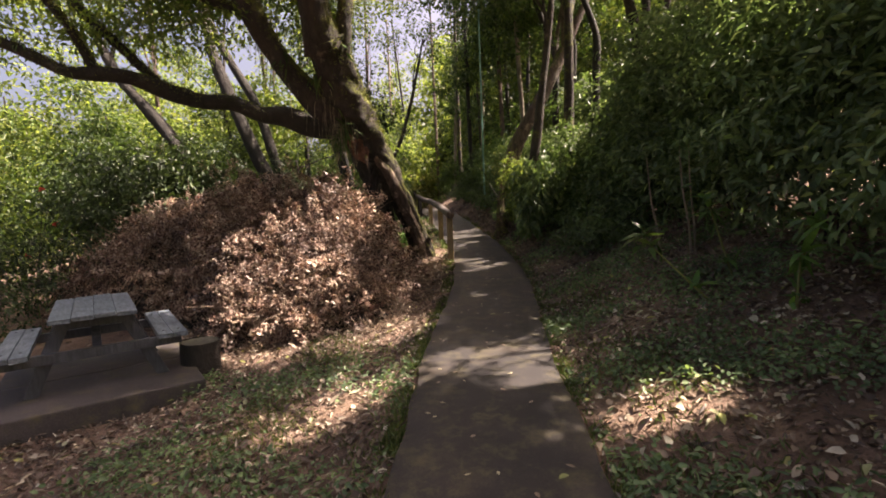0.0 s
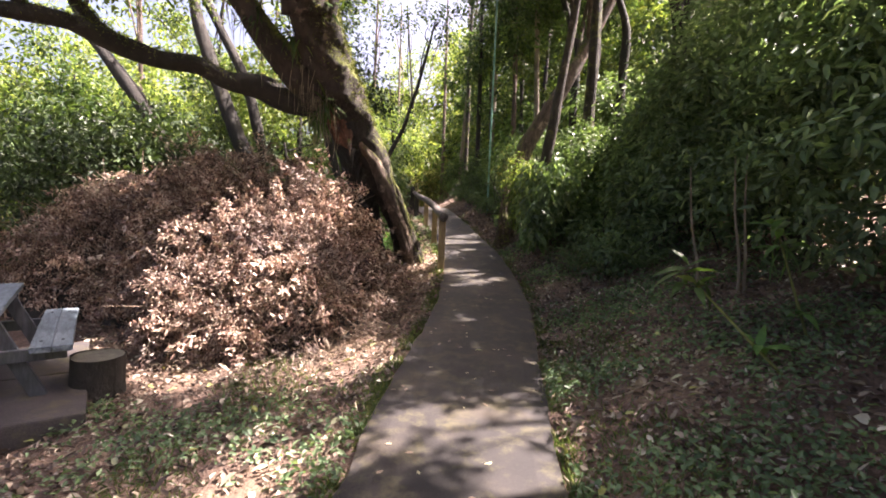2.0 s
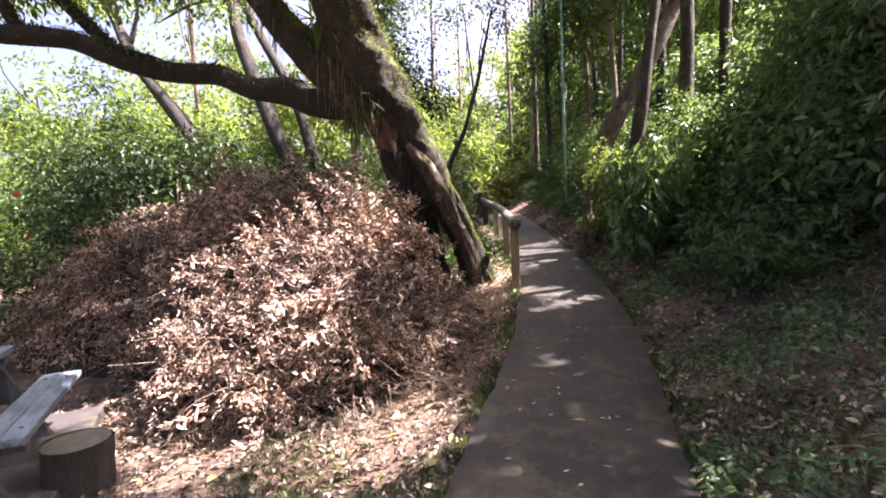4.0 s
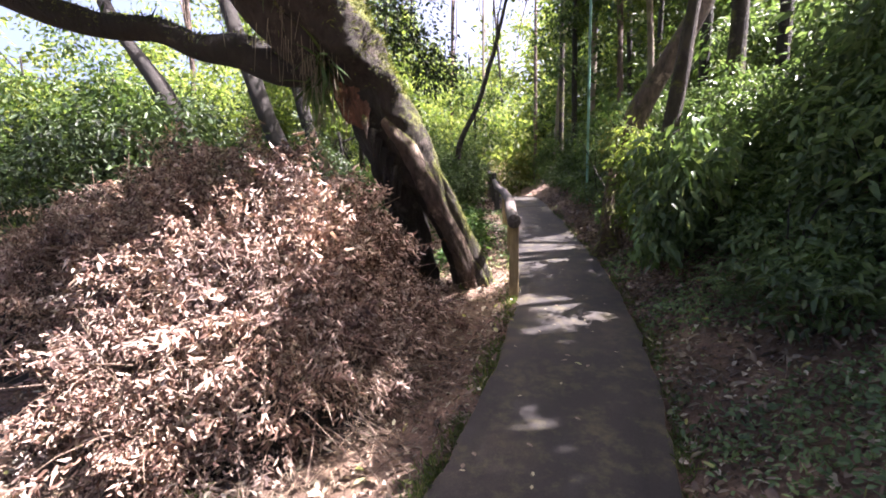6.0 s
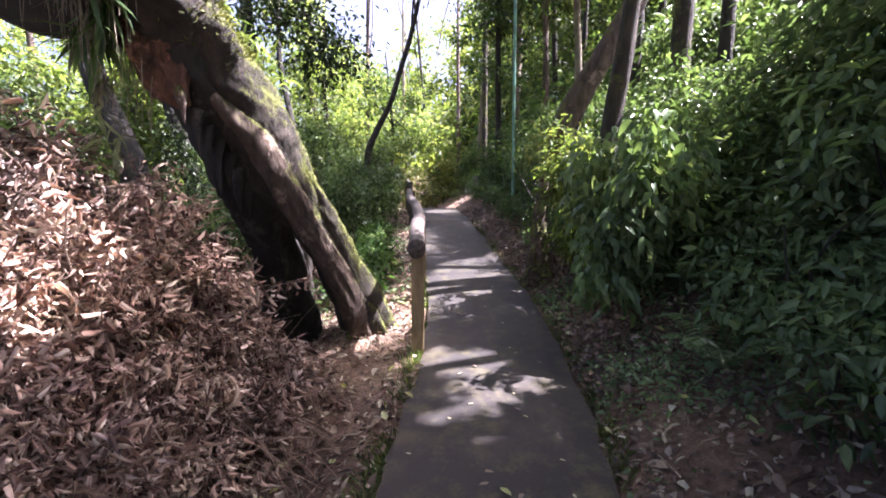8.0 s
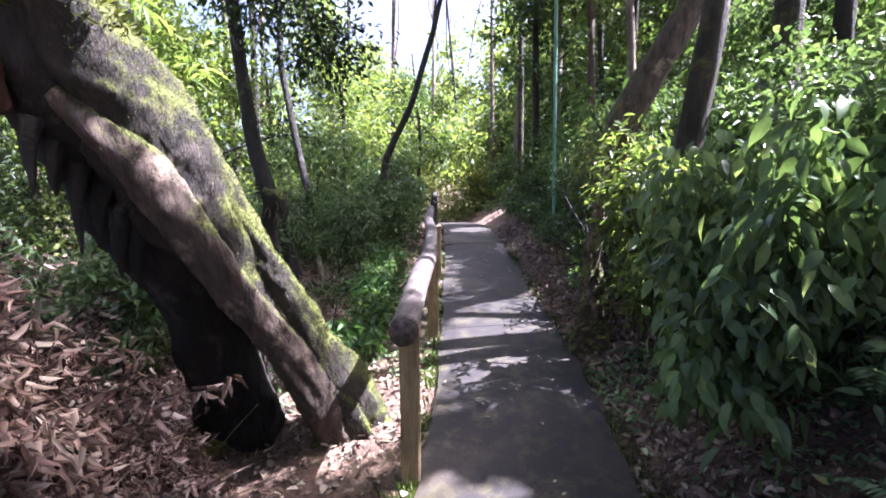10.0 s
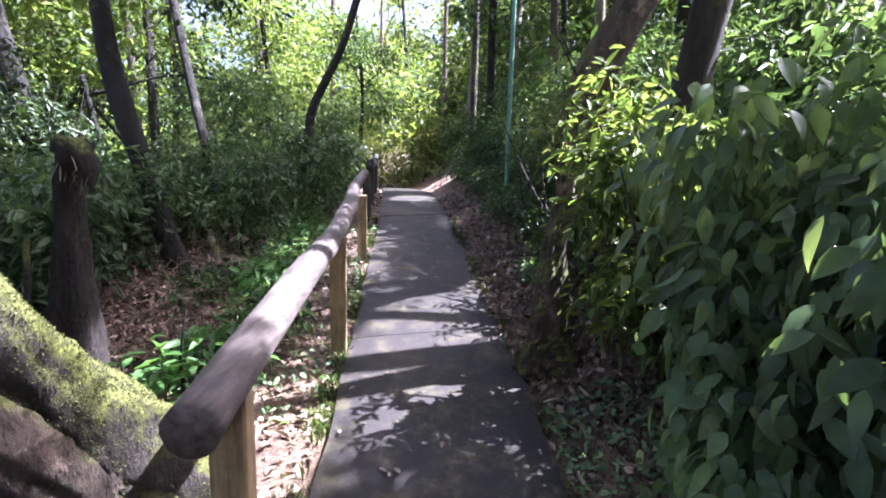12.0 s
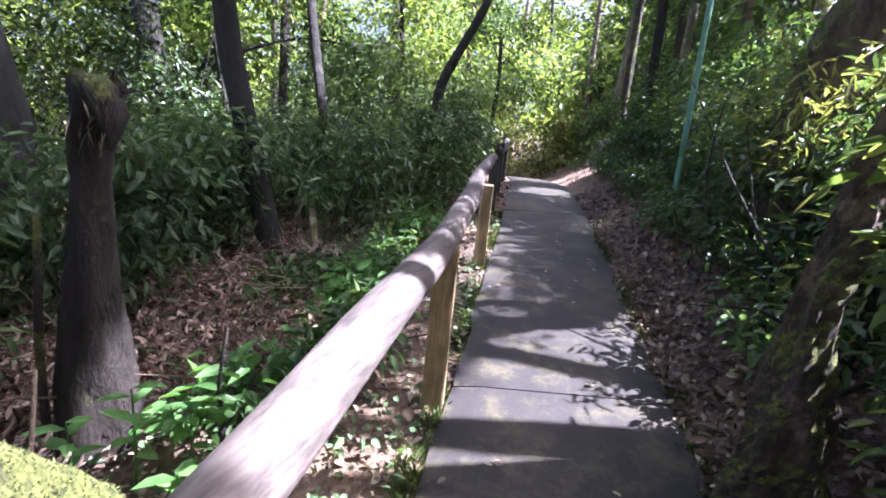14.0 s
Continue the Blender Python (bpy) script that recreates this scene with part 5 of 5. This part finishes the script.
# ---- small growth and clutter ----
def build_sprays():
    """Dead leafy sprays that make up the outside of the heap, and dry straw at its foot."""
    g = rng(77)
    pile = bpy.data.objects["brush_pile"]
    tw, lc, la, size = [], [], [], []
    n = 0
    while n < 2900:
        x, y = g.uniform(-6.8, -0.7), g.uniform(5.5, 9.3)
        h = float(pile_z(x, y))
        if h < 0.12 or (x < -4 and n % 2):
            continue
        n += 1
        e = 0.06
        out = np.array([-(pile_z(x + e, y) - pile_z(x - e, y)), -(pile_z(x, y + e) - pile_z(x, y - e)), 2 * e * 0.9])
        out = np.clip(out / (np.linalg.norm(out) + 1e-9), -0.9, 1)
        proud = g.uniform(0.78, 1.0) if n % 6 else g.uniform(1.0, 1.16)
        a = np.array([x, y, float(land_z(x, y)) + h * proud])
        d = unit((out * 0.55 + g.normal(size=3) * 0.6 + np.array([0, 0, 0.25 if n % 6 == 0 else -0.3]))[None])[0]
        ln = g.uniform(0.14, 0.42) if n % 6 else g.uniform(0.3, 0.7)
        m = a + d * ln * 0.6
        b = a + d * ln + np.array([0, 0, -0.3 * ln])
        if n % 2 == 0:
            tw.append(tube([a, m, b], [0.0055, 0.0045, 0.002], 4, 0, n, False, ln / 3))
        q = g.integers(26, 84)
        u = g.uniform(0.15, 1, q)[:, None]
        lc.append(a + (b - a) * u + g.normal(0, 0.032, (q, 3)))
        la.append(unit(g.normal(size=(q, 3)) * 0.5 + np.array([0, 0, -0.9]) + d * 0.8))
        size.append(np.full(q, g.uniform(0.75, 1.3)))
    tagged(part("spray", merge(*tw), TWIG, pile, "thin dry side twigs"), kind="stuff")
    c, a, k = np.concatenate(lc), np.concatenate(la), np.concatenate(size)
    leaves("spray_leaves", c, a, g.normal(size=c.shape), g.uniform(0.028, 0.066, len(c)) * k, g.uniform(0.006, 0.019, len(c)) * k, LEAF_DEAD, pile, "hanging sprays of curled dry leaves", 0.6, 0.8)
    # tufts of dry straw round the foot of the heap
    c, a, nm = [], [], []
    for k in range(75):
        x, y = g.uniform(-2.6, -0.55), g.uniform(5.9, 8.6)
        h = float(pile_z(x, y))
        q = int(g.integers(40, 80))
        p = np.array([x, y, float(land_z(x, y)) + 0.75 * h + 0.02]) + g.normal(0, 0.14, (q, 3)) * np.array([1, 1, 0.15])
        lean = np.array([g.normal(0.35, 0.5), g.normal(-0.5, 0.4), 0.35])
        c.append(p)
        a.append(unit(lean + g.normal(size=(q, 3)) * 0.6))
    c, a = np.concatenate(c), np.concatenate(a)
    nm = unit(np.array([0, 0, 1.0]) + g.normal(size=c.shape) * 0.2)
    ob = leaves("dry_straw", c, a, nm, g.uniform(0.12, 0.36, len(c)), g.uniform(0.0025, 0.005, len(c)), STRAW, pile, "bent dry pinkish straw", 0.1, 0.55, fine=True)
    tagged(ob, kind="stuff")


def scatter(g, n, x0, x1, y0, y1, gap=0.03):
    x, y = g.uniform(x0, x1, n), g.uniform(y0, y1, n)
    k = (x < left_x(y) - gap) | (x > right_x(y) + gap)
    return x[k], y[k]


def flat_leaves(g, x, y, lift, tilt):
    z = land_z(x, y) + lift
    a = g.uniform(0, 2 * np.pi, len(x))
    e = 0.06
    nm = np.stack([-(land_z(x + e, y) - land_z(x - e, y)) / (2 * e), -(land_z(x, y + e) - land_z(x, y - e)) / (2 * e), np.ones(len(x))], 1)
    nm = unit(unit(nm) + g.normal(size=nm.shape) * tilt)
    ax = np.stack([np.cos(a), np.sin(a), g.normal(0, tilt, len(x))], 1)
    ax = ax - (ax * nm).sum(1)[:, None] * nm
    return np.stack([x, y, z], 1), ax, nm


def build_litter():
    g = rng(81)
    parts = [scatter(g, 42000, -4.5, 4.2, 0.5, 10), scatter(g, 22000, -3.5, 3.2, 10, 17), scatter(g, 9000, -6, 5, -2, 22), scatter(g, 9000, 0.8, 2.0, 8.5, 15)]
    x, y = np.concatenate([q[0] for q in parts]), np.concatenate([q[1] for q in parts])
    p, ax, nm = flat_leaves(g, x, y, g.uniform(0.003, 0.035, len(x)), 0.5)
    ln, wd = np.minimum(g.gamma(4, 0.0125, len(x)), 0.12), np.minimum(g.gamma(4, 0.0068, len(x)), 0.062)
    # darker, redder litter right of the path beyond y = 8.2
    darkish = (x > right_x(y)) & (y > 8.2)
    for k, mat, label in ((~darkish, LITTER, "fallen brown and grey leaves lying on the soil"), (darkish, LITTER_RED_BROWN, "dark red-brown leaves under the bank shrubs")):
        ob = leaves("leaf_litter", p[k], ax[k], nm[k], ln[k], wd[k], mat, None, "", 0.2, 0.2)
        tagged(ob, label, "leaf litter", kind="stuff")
    # low weeds over the litter
    q = [scatter(g, 44000, 1.0, 4.2, 0.5, 10.5), scatter(g, 9000, -2.6, 0, 1, 5.0), scatter(g, 9000, -2.2, 0.2, 9.8, 15)]
    x, y = np.concatenate([v[0] for v in q]), np.concatenate([v[1] for v in q])
    k = (np.sin(x * 3.1 + 1.7 * np.sin(y * 2.3)) + np.sin(y * 3.7 + x * 1.2) + g.normal(0, 0.7, len(x))) > 0.1
    x, y = x[k], y[k]
    p, ax, nm = flat_leaves(g, x, y, g.uniform(0.01, 0.1, len(x)), 0.6)
    ob = leaves("ground_weeds", p, ax, nm, g.uniform(0.025, 0.065, len(x)), g.uniform(0.015, 0.035, len(x)), LEAF_BROAD, None, "", 0.15, 0.2)
    tagged(ob, "small low green weeds over the leaf litter", "weeds", kind="stuff")
    x, y = scatter(g, 420, -3.5, 4.0, 1.0, 12)
    p, ax, nm = flat_leaves(g, x, y, g.uniform(0.02, 0.06, len(x)), 0.3)
    ob = leaves("yellow_leaves", p, ax, nm, g.uniform(0.05, 0.11, len(x)), g.uniform(0.025, 0.05, len(x)), YELLOW_FALLEN, None, "", 0.15, 0.15)
    tagged(ob, "yellow and pale fresh-fallen leaves over the litter", "leaf litter", kind="stuff")
    # grass along the edges of the path and in the left verge
    n = 16000
    y = g.uniform(0.5, 15, n)
    side = g.uniform(size=n) < 0.6
    off = np.abs(g.normal(0, 0.07, n)) + 0.004
    x = np.where(side, left_x(y) - off, right_x(y) + off)
    k = (np.sin(y * 4.1 + side * 2) + np.sin(y * 9.7 + 1) + g.normal(0, 0.6, n)) > -0.3
    x, y = x[k], y[k]
    vx, vy = scatter(g, 17000, -1.7, 2.0, 1.5, 6.0)
    k = (np.sin(vx * 4.3 + 1.1) + np.sin(vy * 3.1 + vx * 2) + g.normal(0, 0.6, len(vx))) > 0.4
    x, y = np.r_[x, vx[k]], np.r_[y, vy[k]]
    c = np.stack([x, y, land_z(x, y) - 0.005], 1)
    ax = unit(g.normal(size=c.shape) * np.array([0.6, 0.6, 0.2]) + np.array([0, 0, 0.8]))
    ob = leaves("grass", c, ax, g.normal(size=c.shape), g.uniform(0.03, 0.09, len(x)), g.uniform(0.004, 0.009, len(x)), GRASS, None, "", 0.1, 0.3, True)
    tagged(ob, "short green grass along the path edges", "grass", kind="stuff")
    tw = []
    for k in range(260):
        x, y = scatter(g, 1, -3.5, 3.5, 1.5, 15, 0.1)
        if not len(x):
            continue
        x, y, a, ln = x[0], y[0], g.uniform(0, 6.28), g.uniform(0.08, 0.45)
        b = (x + ln * math.cos(a), y + ln * math.sin(a))
        if left_x(b[1]) - 0.02 < b[0] < right_x(b[1]) + 0.02:
            continue
        p0 = np.array([x, y, float(land_z(x, y)) + 0.012])
        p1 = np.array([b[0], b[1], float(land_z(*b)) + 0.012])
        tw.append(tube([p0, (p0 + p1) / 2 + g.normal(0, 0.02, 3) + np.array([0, 0, 0.02]), p1], [0.005, 0.004, 0.002], 5, 0.05, k, False, ln / 4))
    ob = part("fallen_twigs", merge(*tw), TWIG)
    tagged(ob, "thin dry fallen twigs lying on the ground", "twigs", kind="stuff")


def build_path_leaves():
    g = rng(91)
    spots = [(0.645, 5.574, 2), (0.595, 4.864, 1), (0.8, 7.5, 2), (0.3, 2.6, 0), (0.42, 2.2, 1), (0.75, 2.15, 2), (0.1, 3.1, 1), (0.2, 6.2, 0), (1.45, 6.35, 2), (0.55, 3.3, 0)]
    spots += [(float(left_x(y)) + g.uniform(0.05, 1.0), y, int(g.integers(0, 2))) for y in np.r_[g.uniform(1.5, 9, 55), g.uniform(9, 15, 35)]]
    base = {}
    for kind, (mat, ln) in enumerate([(LITTER, 0.055), (PALE_FALLEN, 0.04), (YELLOW_FALLEN, 0.085)]):
        z = np.zeros((1, 3))
        ob = leaves("fallen_leaf", z - np.array([[ln / 2, 0, 0]]), np.array([[1.0, 0, 0.05]]), np.array([[0, 0, 1.0]]), ln, ln * 0.5, mat, None, "", 0.07, 0.03)
        tagged(ob, ["curled brown fallen leaf on the concrete path", "small grey fallen leaf on the concrete path", "yellow fallen leaf on the concrete path"][kind], "leaf", "fallen leaves on the path")
        base[kind] = ob
    used = set()
    for x, y, kind in spots:
        m = pose(x, y, float(path_z(y + 0.06)) + 0.006, g.normal(0, 3), g.normal(0, 3), g.uniform(0, 360))
        if kind in used:
            copy_thing(base[kind], m)
        else:
            base[kind].matrix_basis = m
            used.add(kind)


STICKS = [((-1.83, 9.95), (-1.71, 9.97, 1.06)), ((-1.25, 9.95), (-1.15, 9.97, 1.14)), ((-1.44, 9.95), (-1.1, 9.97, 0.93)), ((-1.26, 9.95), (-1.01, 9.97, 0.88))]


def build_clutter():
    g = rng(95)
    # broken snag in the hollow
    z = float(land_z(-1.32, 10.3))
    t = thing("broken_snag", (0, 0, 0), "dark broken dead tree stump in the hollow", "tree stump")
    jag = tube([(-1.38, 10.32, z - 0.15), (-1.36, 10.3, z + 0.35), (-1.32, 10.3, 1.4), (-1.3, 10.3, 1.85), (-1.24, 10.3, 2.1)], [0.15, 0.115, 0.085, 0.08, 0.1], 18, 0.24, 1, step=0.04, knobs=0.16)
    for q in jag[0][-18:]:
        q[2] += g.uniform(-0.05, 0.05)
    for q in jag[0][-36:-18]:
        q[2] += g.uniform(-0.02, 0.02)
    part("trunk", jag, BARK_SNAG, t, "dark rotting trunk", True)
    part("broken_lip", tube([(-1.3, 10.28, 2.06), (-1.18, 10.26, 2.05), (-1.13, 10.25, 1.97), (-1.135, 10.25, 1.86)], [0.06, 0.06, 0.04, 0.008], 14, 0.2, 12, step=0.025, knobs=0.25), BARK_SNAG, t, "torn lip hanging from the broken top", True)
    strap_leaves(g, "hanging_moss", [(-1.14, 10.24, 1.95), (-1.18, 10.22, 2.0)], 12, 0.1, 0.008, ROOT, t, -1.8)
    part("ivy", tube([(-1.5, 10.2, z), (-1.52, 10.2, 1.0), (-1.47, 10.2, 1.6)], [0.02, 0.02, 0.012], 6, 0.2, 3), BARK_MOSS, t, "thin mossy climbing stem", True)
    # rotten trunk on the bank
    z = float(land_z(1.3, 10.95))
    t = thing("rotten_stump", (0, 0, 0), "leaning rotten brown trunk stump on the bank", "tree stump")
    part("trunk", tube([(1.26, 10.9, z - 0.2), (1.26, 10.93, z + 0.2), (1.28, 10.98, 1.6), (1.4, 11.02, 2.2), (1.5, 11.05, 2.55)], [0.15, 0.11, 0.085, 0.075, 0.05], 30, 0.3, 4, step=0.03, knobs=0.2), BARK_ROT, t)
    for k in range(5):
        part("splinter", tube([(1.5 + 0.05 * math.cos(k * 1.3), 11.05 + 0.05 * math.sin(k * 1.3), 2.45), (1.5 + 0.06 * math.cos(k * 1.3), 11.05 + 0.06 * math.sin(k * 1.3), 2.62 + 0.07 * (k % 2))], [0.03, 0.006], 6, 0.1, k, True, 0.05), BARK_ROT, t)
    # plastic pole
    x, y = 1.1, 14.1
    z = float(land_z(x, y))
    ob = part("pole", tube([(x, y, z - 0.2), (x, y, 4.0), (x + 0.02, y, 8.0)], [0.026, 0.026, 0.024], 12, 0, 0), POLE_MAT, None, "", True)
    tagged(ob, "thin pale green plastic pole standing beside the path", "pole")
    # short stakes and bare sapling stems
    for k, (x, y, h) in enumerate([(-2.0, 12.84, 0.38), (-2.5, 13.3, 0.36), (-1.75, 12.5, 0.3)]):
        z = float(land_z(x, y))
        ob = part("stake", tube([(x, y, z - 0.1), (x - 0.02, y, z + h * 0.6), (x - 0.05, y, z + h)], [0.035, 0.03, 0.025], 8, 0.15, k), BARK_PALE, None, "", True)
        tagged(ob, "short pale broken stem standing in the hollow", "stake", "broken stems")
    for k, (x, y, dx) in enumerate([(2.8, 5.9, -0.12), (3.08, 5.7, -0.1), (3.14, 5.72, -0.06)]):
        z = float(land_z(x, y))
        ob = part("sapling_stem", tube([(x, y, z - 0.1), (x + dx * 0.2, y, z + 0.35), (x + dx, y, z + 0.75), (x + dx * 1.4, y, z + 1.3)], [0.016, 0.014, 0.011, 0.006], 7, 0.1, k), BARK_PALE, None, "", True)
        tagged(ob, "pale thin bare sapling stem under the shrubs", "sapling", "bare stems")
    # leaning broad-leaved shoots on the litter slope
    for k, (x, y, tip) in enumerate([(2.55, 4.15, (2.15, 4.75, 0.55)), (2.95, 4.55, (2.85, 4.85, 0.75)), (2.9, 3.6, (3.0, 3.7, 0.45)), (3.1, 3.9, (3.3, 4.0, 0.6))]):
        z = float(land_z(x, y))
        t = thing("shoot", (0, 0, 0), "leaning green shoot with long leaves on the slope", "plant", "green shoots")
        e = np.array([tip[0], tip[1], z + tip[2]])
        b = np.array([x, y, z - 0.03])
        part("stem", tube([b, (b + e) / 2, e], [0.012, 0.01, 0.006], 6, 0.05, k), LEAF_YELLOW, t, "", True)
        strap_leaves(g, "foliage", [e, e - (e - b) * 0.12], 7, 0.3, 0.06, LEAF_FRESH if k else LEAF_MID, t, 0.1)
        strap_leaves(g, "foliage", [b + (e - b) * 0.25], 8, 0.22, 0.06, LEAF_FRESH, t, 0.3)
    # bright sprouts beside the snag
    for k, (x, y, h) in enumerate([(-1.02, 10.2, 0.42), (-0.9, 10.35, 0.3), (-1.15, 10.05, 0.35), (-0.75, 10.15, 0.2)]):
        z = float(land_z(x, y))
        t = thing("sprout", (0, 0, 0), "young plant with rounded bright green leaves", "plant", "sprouts by the handrail")
        part("stem", tube([(x, y, z - 0.02), (x + 0.02, y, z + h * 0.5), (x, y, z + h)], [0.007, 0.006, 0.003], 5, 0, k), LEAF_FRESH, t)
        c = np.stack([np.full(9, x), np.full(9, y), z + h * np.linspace(0.35, 1.0, 9)], 1)
        a = np.arange(9) * 2.4
        ax = np.stack([np.cos(a), np.sin(a), np.full(9, 0.25)], 1)
        leaves("foliage", c, ax, np.tile([0, 0, 1.0], (9, 1)), g.uniform(0.09, 0.15, 9), g.uniform(0.045, 0.07, 9), LEAF_FRESH, t, "", 0.12, 0.12)
    # pale dead sticks at the foot of the snag
    for k, (a, b) in enumerate(STICKS):
        za = float(land_z(a[0], a[1])) - 0.03
        ob = part("stick", tube([(a[0], a[1], za), ((a[0] + b[0]) / 2 + 0.02, a[1], (za + b[2]) / 2), b], [0.011, 0.009, 0.005], 7, 0.12, k, True, 0.06), TWIG, None, "", True)
        tagged(ob, "pale dead stick standing among dry leaves", "stick", "dead sticks")
    # dry brush in the hollow
    for k, (cx, cy, r, h) in enumerate([(-1.75, 11.3, 0.55, 0.3), (-1.7, 9.95, 0.45, 0.25), (-2.4, 11.0, 0.6, 0.3), (-2.6, 12.6, 0.5, 0.35), (-1.45, 11.0, 0.45, 0.22), (-2.05, 11.75, 0.5, 0.3), (-1.35, 11.75, 0.35, 0.2), (-2.1, 10.4, 0.5, 0.3), (-1.75, 12.3, 0.4, 0.25)]):
        t = thing("dry_brush", (0, 0, 0), "tangle of dry brown twigs and leaves", "dry brush", "dry brush tangles")
        tw = []
        for i in range(70):
            a0, rr = g.uniform(0, 6.28), r * math.sqrt(g.uniform())
            x, y = cx + rr * math.cos(a0), cy + rr * math.sin(a0)
            p = np.array([x, y, float(land_z(x, y)) + g.uniform(0, h)])
            d = unit(g.normal(size=(1, 3)) * np.array([1, 1, 0.45]))[0] * g.uniform(0.12, 0.4)
            q = p + d
            q[2] = max(q[2], float(land_z(q[0], q[1])) + 0.01)
            tw.append(tube([p, (p + q) / 2 + g.normal(0, 0.02, 3), q], [0.006, 0.005, 0.002], 4, 0, i, False, 0.12))
        tagged(part("twig_tangle", merge(*tw), TWIG, t), kind="stuff")
        n = 700
        a0, rr = g.uniform(0, 6.28, n), r * np.sqrt(g.uniform(size=n))
        x, y = cx + rr * np.cos(a0), cy + rr * np.sin(a0)
        c = np.stack([x, y, land_z(x, y) + g.uniform(0.01, h, n) * (1 - rr / r * 0.6)], 1)
        leaves("dry_foliage", c, g.normal(size=c.shape), g.normal(size=c.shape), g.uniform(0.03, 0.08, n), g.uniform(0.015, 0.035, n), LEAF_DEAD, t, "", 0.35, 0.35)


RED = leaf_material("red_petal", [(0, (0.45, 0.02, 0.05)), (1, (0.7, 0.05, 0.1))], 0.3)


def build_flowers():
    g = rng(99)
    for x, y, z in ((-7.4, 8.6, 2.16), (-7.6, 8.4, 0.96), (-7.1, 8.5, 1.5)):
        f = thing("red_flower", (0, 0, 0), "small red flower among the dark shrubs", "flower", "red flowers")
        zb = float(land_z(x, y + 0.1))
        part("stem", tube([(x, y + 0.1, zb - 0.02), (x, y + 0.05, (z + zb) / 2), (x, y, z)], [0.008, 0.006, 0.004], 5, 0, 1), LEAF_MID, f)
        n = 14
        d = unit(g.normal(size=(n, 3)) + np.array([0, -0.4, 0.4]))
        leaves("petals", np.tile([x, y, z], (n, 1)), d, g.normal(size=(n, 3)), 0.07, 0.04, RED, f, "", 0.2, 0.2)


build_flowers()
build_sprays()
build_litter()
build_path_leaves()
build_clutter()
